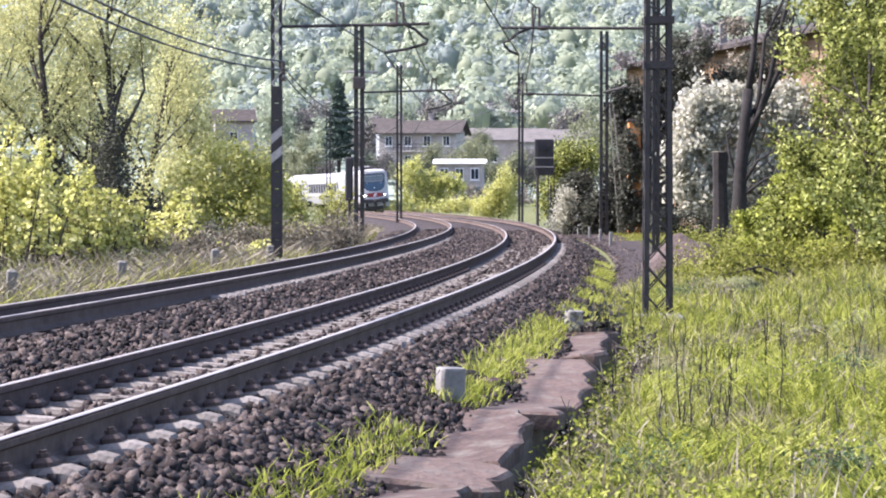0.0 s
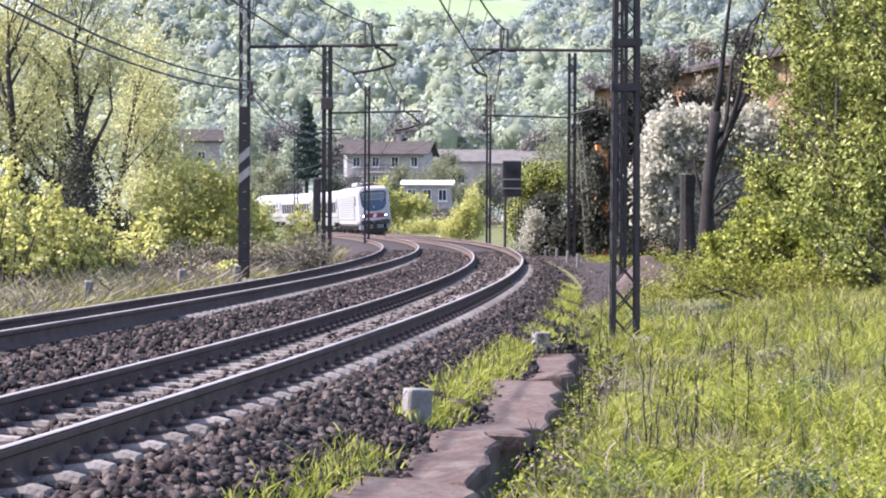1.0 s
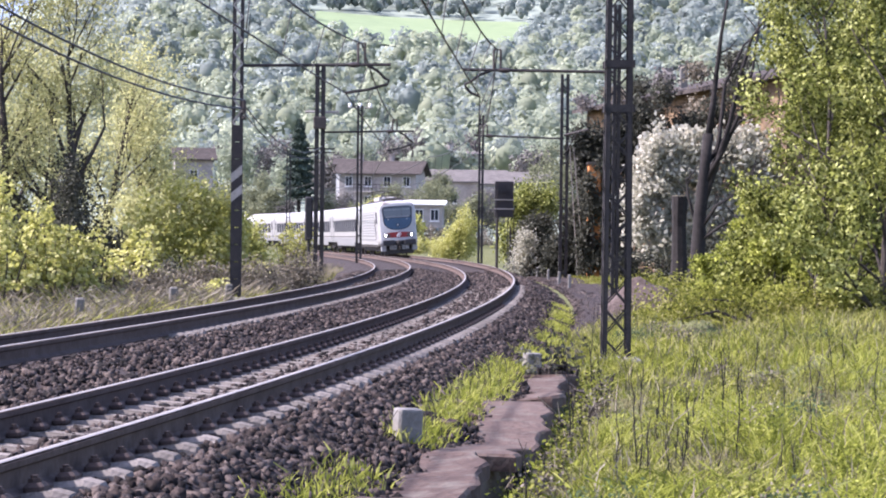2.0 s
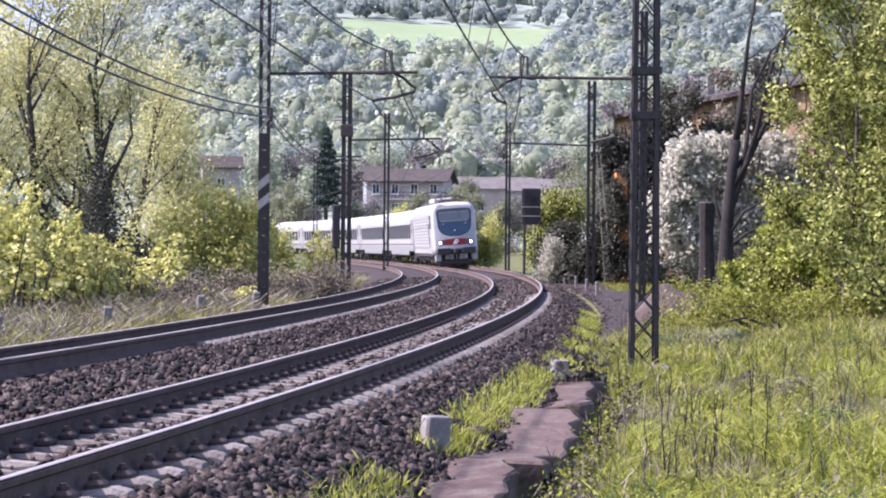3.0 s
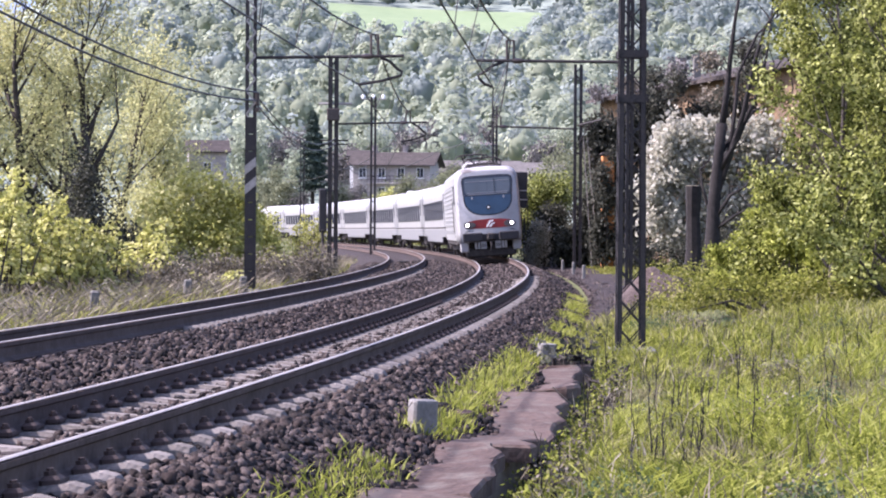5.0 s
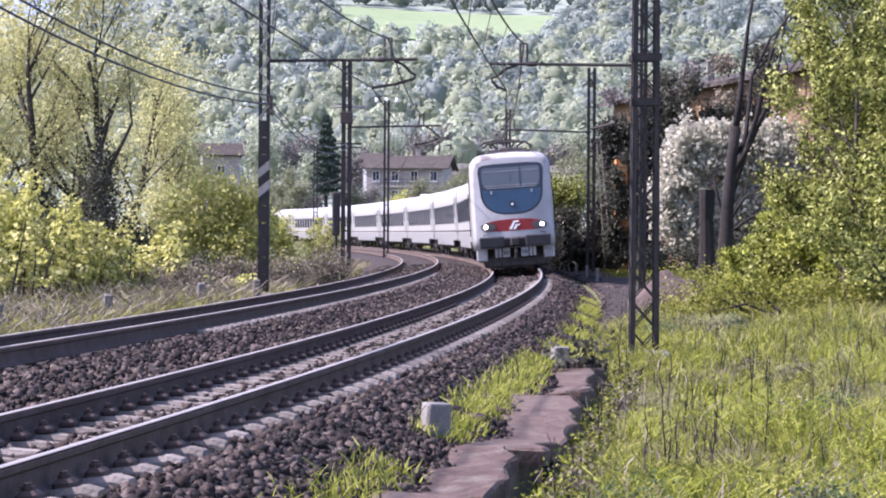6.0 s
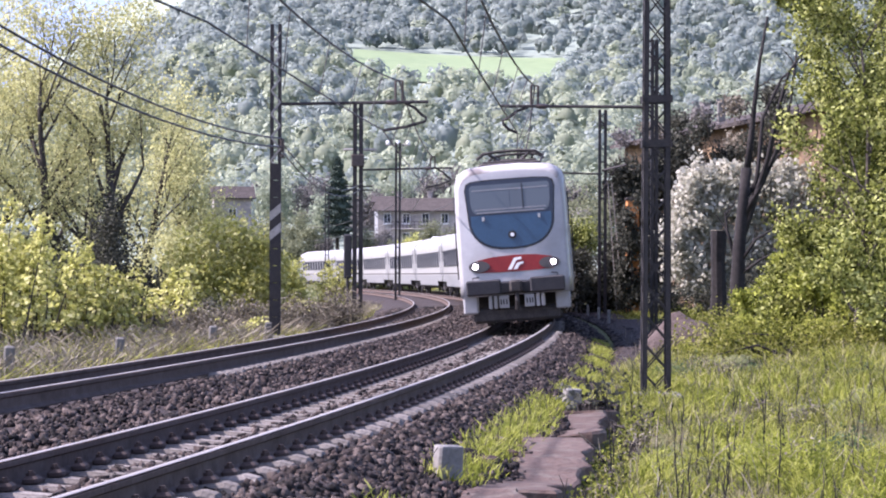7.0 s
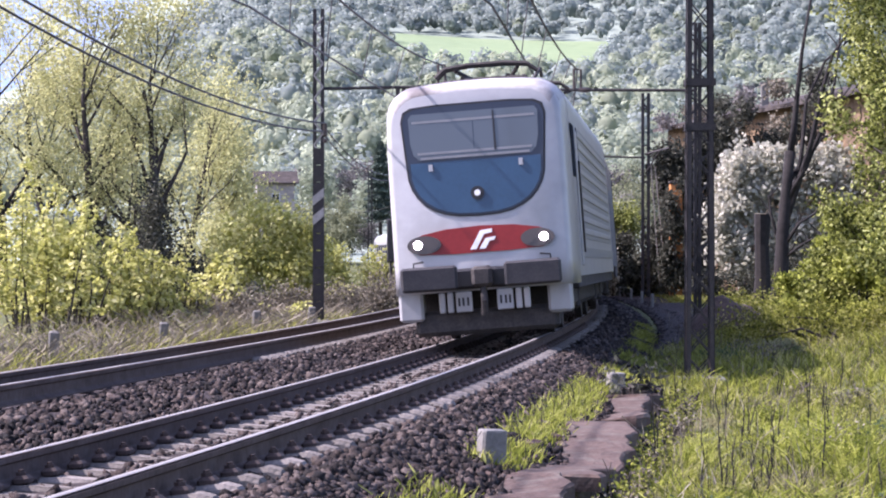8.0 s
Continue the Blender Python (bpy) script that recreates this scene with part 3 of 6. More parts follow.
def channel_mast(name, x, y, z0, z1, w, label, stripes=False, lace=(0.45, 1.0), turn=0.0, flange=0.085):
    """Two upright channels laced together."""
    m = thing(name, Matrix.Translation((x, y, z0)) @ Matrix.Rotation(turn, 4, "Z"), label, "mast", "overhead line masts")
    hgt = z1 - z0
    for sx in (-1, 1):
        sh = Shape()
        k = w / 2 - 0.0025 - flange / 2
        sh.box((sx * (w / 2 - 0.008), 0, hgt / 2), (0.014, 0.16, hgt))
        sh.box((sx * k, -0.075, hgt / 2), (flange, 0.012, hgt))
        sh.box((sx * k, 0.075, hgt / 2), (flange, 0.012, hgt))
        part("channel_post", sh, M_STEEL, m)
    n = int(hgt * (lace[1] - lace[0]) / 0.3)
    for i in range(n):
        za, zb = hgt * lace[0] + i * 0.3, hgt * lace[0] + (i + 1) * 0.3
        sg = 1 if i % 2 else -1
        for yy in (-0.086, 0.086):
            part("lacing_bar", Shape().bar((-sg * w * 0.4, yy, za), (sg * w * 0.4, yy, zb), 0.008, 0.045), M_STRIPE if stripes else M_STEEL, m)
    zb = 0.15
    while zb < hgt * lace[0]:
        part("batten_plate", Shape().box((0, -0.088, zb + 0.2), (w - 0.02, 0.01, 0.42 if stripes else 0.06)), M_STEEL, m)
        zb += 0.44 if stripes else 1.5
    if stripes:
        for zc in (2.75, 3.25):
            sh = Shape()
            vs = [(-w / 2, -0.096, zc - 0.22), (w / 2, -0.096, zc + 0.02), (w / 2, -0.096, zc + 0.26), (-w / 2, -0.096, zc + 0.02)]
            sh.add(vs + [(a, b + 0.004, c) for a, b, c in vs], [(0, 1, 2, 3), (7, 6, 5, 4), (0, 4, 5, 1), (1, 5, 6, 2), (2, 6, 7, 3), (3, 7, 4, 0)])
            part("warning_stripe", sh, M_STRIPE, m, "pale diagonal paint stripe")
    part("footing", Shape().box((0, 0, -0.05), (w + 0.3, 0.5, 0.3), bevel=0.05), M_CONC, m, "concrete footing")
    return m


def cantilever(mast, a, tip, ring, reg_end, label="", knot=0.06):
    """Arm from the mast at a to the tip, the messenger saddle at ring, and the bent registration arm; world coordinates."""
    inv = mast.matrix_basis.inverted()
    a, tip, ring, reg_end = (inv @ Vector(p) for p in (a, tip, ring, reg_end))
    arm = part("arm", Shape().tube([a, tip], 0.045, 6), M_STEEL, mast)
    c = a.lerp(tip, (ring.x - a.x) / (tip.x - a.x))
    d = (tip - a).normalized()
    sh = Shape()
    for k in (-0.09, 0.09):
        sh.tube([c + d * k, c + d * k + Vector((0, 0, ring.z - c.z))], 0.036, 6)
    sh.tube([c - d * 0.1 + Vector((0, 0, ring.z - c.z)), c + d * 0.1 + Vector((0, 0, ring.z - c.z))], 0.022, 6)
    part("saddle", sh, M_INSUL, arm, "upright insulator saddle")
    up = Vector((0, 0, 1))
    e = c + d * 0.16
    bend = e.lerp(tip, 0.75) - up * (c.z - reg_end.z) * 0.62
    side = tip - up * (c.z - reg_end.z) * 0.55
    pts = [e - up * 0.02, e.lerp(bend, 0.55) + up * 0.1, bend + up * 0.1, side - d * 0.05, side - up * 0.1 - d * 0.08, reg_end.lerp(side, 0.5) - up * 0.08, reg_end]
    part("registration_arm", Shape().tube(pts, 0.042, 6), M_STEEL, arm)
    part("arm_insulator", Shape().tube([c - d * 0.34, c - d * 0.24, c - d * 0.14, c - d * 0.04], [0.05, 0.07, 0.07, 0.05], 8), M_INSUL, arm)


def wire(name, pts, sag, r, label, group="overhead wires"):
    sh = Shape()
    path = []
    for (a, b) in zip(pts[:-1], pts[1:]):
        a, b = Vector(a), Vector(b)
        for i in range(13):
            u = i / 12
            if path and i == 0:
                continue
            path.append(a.lerp(b, u) - Vector((0, 0, sag * 4 * u * (1 - u))))
    sh.tube(path, r, 5)
    return tagged(part(name, sh, M_WIRE), label, "wire", group)


def build_overhead():
    # masts: beside the wall, a pair further on, and the next pairs round the bend
    lattice_mast("lattice_mast", 3.13, 36.8, -0.68, 9.2, 0.42, 0.34, "tall dark riveted lattice steel mast in the grass", horn=(3.75, 4.4))
    bl = channel_mast("striped_mast", -4.28, 65.0, -0.5, 7.62, 0.29, "dark channel-iron mast with pale warning stripes", True, (0.53, 1.0))
    br = channel_mast("channel_mast", 5.52, 65.5, -0.5, 7.3, 0.2, "slim dark channel-iron mast behind the lattice mast", False, (0.92, 1.0))
    cl = channel_mast("channel_mast", -3.42, 103.0, -0.6, 8.2, 0.42, "dark channel-iron mast at the bend", False, (0.92, 1.0), flange=0.17)
    cr = channel_mast("channel_mast", 6.6, 103.5, -0.5, 8.0, 0.36, "dark channel-iron mast beside the ivy", False, (0.92, 1.0), flange=0.12)
    dr = channel_mast("channel_mast", 4.5, 146.0, -0.5, 8.4, 0.32, "grey channel-iron mast on the far bend", False, (0.92, 1.0), flange=0.13)
    dl = channel_mast("channel_mast", -2.6, 150.0, -0.5, 9.1, 0.36, "grey channel-iron mast on the far bend", False, (0.92, 1.0), flange=0.13)
    el = channel_mast("channel_mast", -9.3, 205.0, -0.5, 8.4, 0.36, "grey channel-iron mast among the bushes", False, (0.92, 1.0))

    def P(u, v, d):
        """Place at distance d on the sight line of the first moment's direction u, v."""
        return Vector(((u - 784) / 4465 * d, d, H_EYE + (352.8 - v) / 4465 * d))
    cantilever(bl, P(497, 48, 65), P(760, 43, 65), P(708, 6, 65), P(680, 94, 65))
    cantilever(br, P(1160, 51, 65.5), P(888, 50, 65.5), P(948, 14, 65.5), P(918, 97, 65.5))
    cantilever(cl, P(640, 164, 103), P(802, 160, 103), P(768, 140, 103), P(755, 195, 103))
    cantilever(cr, P(1068, 170, 103.5), P(908, 166, 103.5), P(928, 148, 103.5), P(915, 195, 103.5))
    part("bracket", Shape().tube([(0, 0, 6.0), (0.9, -1.2, 6.2)], 0.05, 6).tube([(0, 0, 5.2), (0.5, -0.8, 6.1)], 0.03, 6), M_STEEL, cr)
    for z, a, b, r, mt in ((6.9, -0.6, 0.75, 0.06, M_STRIPE), (5.4, -0.5, 0.6, 0.035, M_STEEL), (5.25, -0.5, 0.6, 0.03, M_STEEL)):
        part("cross_arm", Shape().tube([(a, 0, z), (b, 0, z)], r, 6), mt, cl)
    part("mast_box", Shape().box((0, -0.14, 6.45), (0.52, 0.2, 0.5), bevel=0.03), M_INSUL, cl)
    part("cross_arm", Shape().tube([(-0.75, 0, 9.45), (0.75, 0, 9.45)], 0.05, 6), M_STRIPE, dl)
    for x in (-0.6, 0.0, 0.6):
        part("post_insulator", Shape().tube([(x, 0, 9.45), (x, 0, 9.58), (x, 0, 9.72)], [0.07, 0.12, 0.08], 8), M_TRIMW, dl, "pale post insulator")
    part("wire_clamp", Shape().box((0.17, 0, 5.0), (0.1, 0.2, 0.35), bevel=0.02).box((0.17, 0, 4.72), (0.1, 0.2, 0.1), bevel=0.02), M_INSUL, bl)
    # guy stays of the mast beside the ivy
    for dx in (0.35, 0.62):
        tagged(part("guy_stay", Shape().tube([(6.6 + dx * 0.6, 103.3, 5.0), (6.8 + dx, 102.4, -0.55)], 0.022, 5), M_POST), "taut grey steel guy stay beside the mast", "guy stay", "guy stays")
    zc, zm = 4.72, 6.12
    for centre, ring_b, reg_b, ring_c, reg_c in ((GAP, P(708, 6, 65), P(680, 94, 65), P(768, 140, 103), P(755, 195, 103)),
                                                 (0.0, P(948, 14, 65.5), P(918, 97, 65.5), P(928, 148, 103.5), P(915, 195, 103.5))):
        zb = ring_b.z - 0.12
        back = [on_line(s, centre + k, 0) for s, k in ((-28, 0.1), (13.5, -0.1))]
        ahead = [on_line(s, centre + k, 0) for s, k in ((128, 0.1), (182, -0.1), (235, 0.1))]
        up = lambda v, z: Vector((v.x, v.y, z))
        mess = [up(v, zm + 0.1) for v in back] + [ring_b, ring_c] + [up(v, zm) for v in ahead]
        cont = [up(v, zc + 0.1) for v in back] + [reg_b, reg_c] + [up(v, zc) for v in ahead]
        wire("messenger_wire", mess, 0.35, 0.022, "thick dark messenger wire over the track")
        wire("contact_wire", cont, 0.03, 0.018, "dark contact wire hung below the messenger")
        for (m0, m1, c0, c1) in zip(mess[:4], mess[1:5], cont[:4], cont[1:5]):
            for u in (0.14, 0.3, 0.5, 0.7, 0.86):
                a = m0.lerp(m1, u) - Vector((0, 0, 0.35 * 4 * u * (1 - u)))
                b = c0.lerp(c1, u) - Vector((0, 0, 0.03 * 4 * u * (1 - u)))
                tagged(part("dropper", Shape().tube([a, b], 0.01, 4), M_WIRE), "thin dropper wire between messenger and contact wire", "wire", "droppers")
    for z0, z1 in ((4.72, 5.05), (4.5, 4.75)):
        wire("feeder_wire", [on_line(-30, 8.0, z1), (-6.9, 34.0, z1), (-4.28 + 0.15, 65.0, z0 - 0.05)], 0.42, 0.022, "sagging feeder cable beside the line", "feeder wires")
        wire("feeder_wire", [(-4.2, 65.0, z0 - 0.05), (-3.3, 103.0, z0 + 0.2), (-3.0, 150.0, z0 + 0.3)], 0.7, 0.018, "sagging feeder cable beside the line", "feeder wires")
    # cables slung down the striped mast
    wire("jumper_cable", [(-3.98, 65, 6.9), (-4.1, 65, 5.9)], 0.12, 0.012, "short slack jumper cable on the mast", "feeder wires")


# ---- plants ----
def leaf_quads(C, size, rng, aspect=0.6, upright=0.0, jitter=0.5, normal=None, loose=0.6):
    """Small bent leaf blades at the points C: arrays of vertices and triangles pairs."""
    n = len(C)
    a = rng.normal(size=(n, 3))
    a[:, 2] += upright
    a /= np.linalg.norm(a, axis=1)[:, None]
    face = rng.normal(size=(n, 3)) if normal is None else normal + loose * rng.normal(size=(n, 3))
    if normal is not None:
        a = np.cross(face, a)
        a /= np.linalg.norm(a, axis=1)[:, None]
    b = np.cross(a, face)
    b /= np.linalg.norm(b, axis=1)[:, None]
    s = size * (1 - jitter / 2 + jitter * rng.random((n, 1)))
    c = np.cross(a, b)
    V = np.stack([C - a * s / 2, C + b * s * aspect / 2 + c * s * 0.1, C + a * s / 2, C - b * s * aspect / 2 + c * s * 0.1], 1)
    F = (np.arange(n) * 4)[:, None] + np.arange(4)[None]
    return V.reshape(-1, 3), F


def blob_points(rng, blobs, n, shell=0.55):
    """Points scattered in ellipsoids (centre, radii), denser to the rim and clumped, with gaps."""
    vol = np.array([r[0] * r[1] * r[2] for _, r in blobs]) ** 0.8
    pick = rng.choice(len(blobs), n, p=vol / vol.sum())
    C, R = np.array([c for c, _ in blobs]), np.array([r for _, r in blobs])
    d = rng.normal(size=(n, 3))
    d /= np.linalg.norm(d, axis=1)[:, None]
    rad = rng.random((n, 1)) ** shell
    return C[pick] + d * rad * R[pick] * (0.85 + 0.3 * rng.random((n, 1)))


def clumped(rng, P, n, spread):
    """n points in tufts round the points P."""
    return P[rng.integers(0, len(P), n)] + rng.normal(size=(n, 3)) * spread


def limb(sh, p, d, length, r, depth, rng, tips, curl=0.35, lift=0.25, sides=6):
    """Branch that forks; collects the twig ends."""
    pts, rs = [p.copy()], [r]
    n = 5
    for i in range(n):
        d = (d + Vector((rng.uniform(-1, 1), rng.uniform(-1, 1), rng.uniform(-0.6, 1) * lift)) * curl * 0.45).normalized()
        p = p + d * length / n
        pts.append(p.copy())
        rs.append(r * (1 - 0.55 * (i + 1) / n))
    sh.tube(pts, rs, sides if depth > 1 else 4)
    if depth == 0:
        tips += pts[1:]
        return
    for k in range(rng.randint(2, 3)):
        at = rng.randint(2, n)
        nd = (d + Vector((rng.uniform(-1, 1), rng.uniform(-1, 1), rng.uniform(-0.2, 0.8))) * 0.8).normalized()
        limb(sh, pts[at], nd, length * rng.uniform(0.5, 0.72), rs[at] * 0.65, depth - 1, rng, tips, curl, lift, sides)
    if depth <= 2:
        tips += pts[3:]


def tree(name, x, y, height, r, leaf_mat, n_leaf, leaf, spread, seed, label, bark=None, trunks=1, depth=3, first=0.3, tuft=0.25, group="", lean_x=0.0, ivy=0.0, limb_r=0.55):
    rng, nrng = random.Random(seed), np.random.default_rng(seed)
    z = float(terrain(x, y)) - 0.1
    t = thing(name, Matrix.Translation((x, y, z)), label, "tree", group)
    sh, tips = Shape(), []
    for k in range(trunks):
        d = Vector((lean_x + rng.uniform(-0.22, 0.22) * (trunks > 1), rng.uniform(-0.15, 0.15), 1)).normalized()
        p = Vector((k * r * 1.5, 0, 0))
        pts, rs = [p.copy()], [r * 1.25]
        n = 8
        for i in range(n):
            d = (d + Vector((rng.uniform(-0.1, 0.1), rng.uniform(-0.1, 0.1), 0.05))).normalized()
            p = p + d * height * 0.8 / n
            pts.append(p.copy())
            rs.append(r * (1 - 0.75 * (i + 1) / n))
        sh.tube(pts, rs, 8)
        for i in range(int(first * n), n + 1):
            for _ in range(2 if i < n else 3):
                a = rng.uniform(0, 2 * math.pi)
                nd = Vector((math.cos(a) * spread, math.sin(a) * spread, rng.uniform(0.5, 1.1))).normalized()
                limb(sh, pts[i], nd, height * rng.uniform(0.18, 0.3), rs[i] * limb_r, depth - 2, rng, tips)
    part("trunk", sh, bark or M_BARK, t, smooth=True)
    if n_leaf:
        P = np.array([tuple(q) for q in tips])
        P = P[P[:, 2] > height * first * 0.8]
        V, F = leaf_quads(clumped(nrng, P, n_leaf, tuft), leaf, nrng)
        part("crown", pydata_np("crown", V, F, leaf_mat), None, t)
    if ivy:
        C = np.array([tuple(p) for p in pts])
        hgt = np.interp(nrng.random(3500) * height * ivy, C[:, 2], np.arange(len(C)))
        i = np.clip(hgt.astype(int), 0, len(C) - 2)
        q = C[i] + (C[i + 1] - C[i]) * (hgt - i)[:, None] + nrng.normal(size=(3500, 3)) * np.array([0.38, 0.38, 0.2]) * (1.25 - 0.8 * hgt / len(C))[:, None]
        V, F = leaf_quads(q, 0.13, nrng)
        part("ivy", pydata_np("ivy", V, F, M_DLEAF), None, t, "dark ivy round the trunk")
    return t


def bush(name, x, y, blobs, mat, n, leaf, seed, label, stems=5, group="bushes", tuft=0.16, z=None, category="bush", clumps=0.05):
    """Shrub: arching stems and tufts of leaves. blobs are (dx, dy, height of middle, rx, ry, rz)."""
    rng, nrng = random.Random(seed), np.random.default_rng(seed)
    z = float(terrain(x, y)) - 0.05 if z is None else z
    t = thing(name, Matrix.Translation((x, y, z)), label, category, group)
    bl = [((a, b, c), (d, e, f)) for a, b, c, d, e, f in blobs]
    P = blob_points(nrng, bl, max(40, int(n * clumps)))
    P[:, 2] = np.abs(P[:, 2])
    for k in range(stems):
        e = Vector(P[rng.randrange(len(P))])
        b = Vector((e.x * 0.35 + rng.uniform(-0.2, 0.2), e.y * 0.35, 0))
        m = b.lerp(e, 0.5) + Vector((rng.uniform(-0.2, 0.2), rng.uniform(-0.2, 0.2), 0.2))
        part("stem", Shape().tube([b, b.lerp(m, 0.5), m, e], [0.045, 0.035, 0.025, 0.01], 5), M_BARK, t)
    C = clumped(nrng, P, n, np.array([0.8, 0.8, 1.5]) * tuft if mat is M_YLEAF else tuft)
    V, F = leaf_quads(C[C[:, 2] > 0.02], leaf, nrng)
    part("foliage", pydata_np("foliage", V, F, mat), None, t)
    return t


def shoot_bush(name, x, y, stems, height, spread, mat, seed, label, leaf=0.125):
    """Upright shoots, each with whorls of leaves that narrow to the tip and a bare foot."""
    rng, nrng = random.Random(seed), np.random.default_rng(seed)
    t = thing(name, Matrix.Translation((x, y, float(terrain(x, y)) - 0.05)), label, "bush", "bushes")
    P, N = [], []
    for k in range(stems):
        h = height * (1.0 if k == 0 else rng.uniform(0.5, 0.95))
        b = Vector((rng.gauss(0, spread) * 0.75, rng.gauss(0, 0.4), 0))
        e = b + Vector((b.x * 0.35 + rng.uniform(-0.25, 0.25), rng.uniform(-0.2, 0.2), h))
        m = b.lerp(e, 0.5) + Vector((rng.uniform(-0.12, 0.12), 0, 0))
        part("stem", Shape().tube([b, b.lerp(m, 0.5), m, e], [0.03, 0.026, 0.018, 0.006], 5), M_BARK, t)
        z = rng.uniform(0.18, 0.35)
        while z < 1.0:
            c = b.lerp(m, z * 2) if z < 0.5 else m.lerp(e, z * 2 - 1)
            w = (0.34 * (1 - z) + 0.1) * (0.7 + 0.3 * min(1, height / 3)) * rng.uniform(0.75, 1.3)
            for a in range(rng.randint(3, 5)):
                q = rng.uniform(0, 6.28)
                o = Vector((math.cos(q) * w, math.sin(q) * w, rng.uniform(-0.04, 0.1)))
                P.append(tuple(c + o))
                N.append((o.x * 0.8 / w, o.y * 0.8 / w, 0.9))
            z += 0.2 / h
    k = nrng.integers(0, len(P), len(P) * 5)
    C = np.array(P)[k] + nrng.normal(size=(len(k), 3)) * np.array([0.085, 0.085, 0.06])
    V, F = leaf_quads(C, leaf, nrng, 0.75, normal=np.array(N)[k], loose=0.45)
    part("foliage", pydata_np("foliage", V, F, mat), None, t)
    return t


def blades(name, pts, h, w, mat, seed, label, lean_amt=0.35, category="grass"):
    """Grass: one narrow bent blade of three segments at each point; h is an array of heights."""
    rng = np.random.default_rng(seed)
    n = len(pts)
    a = rng.random(n) * 2 * np.pi
    side = np.stack([np.cos(a), np.sin(a), np.zeros(n)], 1)
    fall = rng.normal(size=(n, 3)) * lean_amt
    fall[:, 2] = 0
    hh = h[:, None]
    up = np.array([0, 0, 1.0])
    ww = (w * (0.6 + 0.8 * rng.random(n)))[:, None]
    V = np.stack([pts - side * ww, pts + side * ww, pts + up * hh * 0.55 + fall * hh * 0.35 - side * ww * 0.8, pts + up * hh * 0.55 + fall * hh * 0.35 + side * ww * 0.8,
                  pts + up * hh * 0.92 + fall * hh, pts + up * hh * 0.9 + fall * hh * 1.02 + side * ww * 0.15], 1)
    b = (np.arange(n) * 6)[:, None, None]
    F = b + np.array([[0, 1, 3, 2], [2, 3, 5, 4]])[None]
    ob = new(name, pydata_np(name, V.reshape(-1, 3), F.reshape(-1, 4), mat))
    return tagged(ob, label, category, kind="stuff")


def scatter(rng, n, y0, y1, u0, u1, power=1.0):
    """Ground points between two distances and two directions (x over y), denser nearby."""
    y = y0 + (y1 - y0) * rng.random(n) ** power
    x = (u0 + (u1 - u0) * rng.random(n)) * y
    return x, y


def heap_clear(x, y):
    """True away from the trodden ground in front of the earth heap."""
    return ~((np.abs(x - 5.6 - 0.06 * (y - 57)) < 1.05) & (y > 45) & (y < 60))


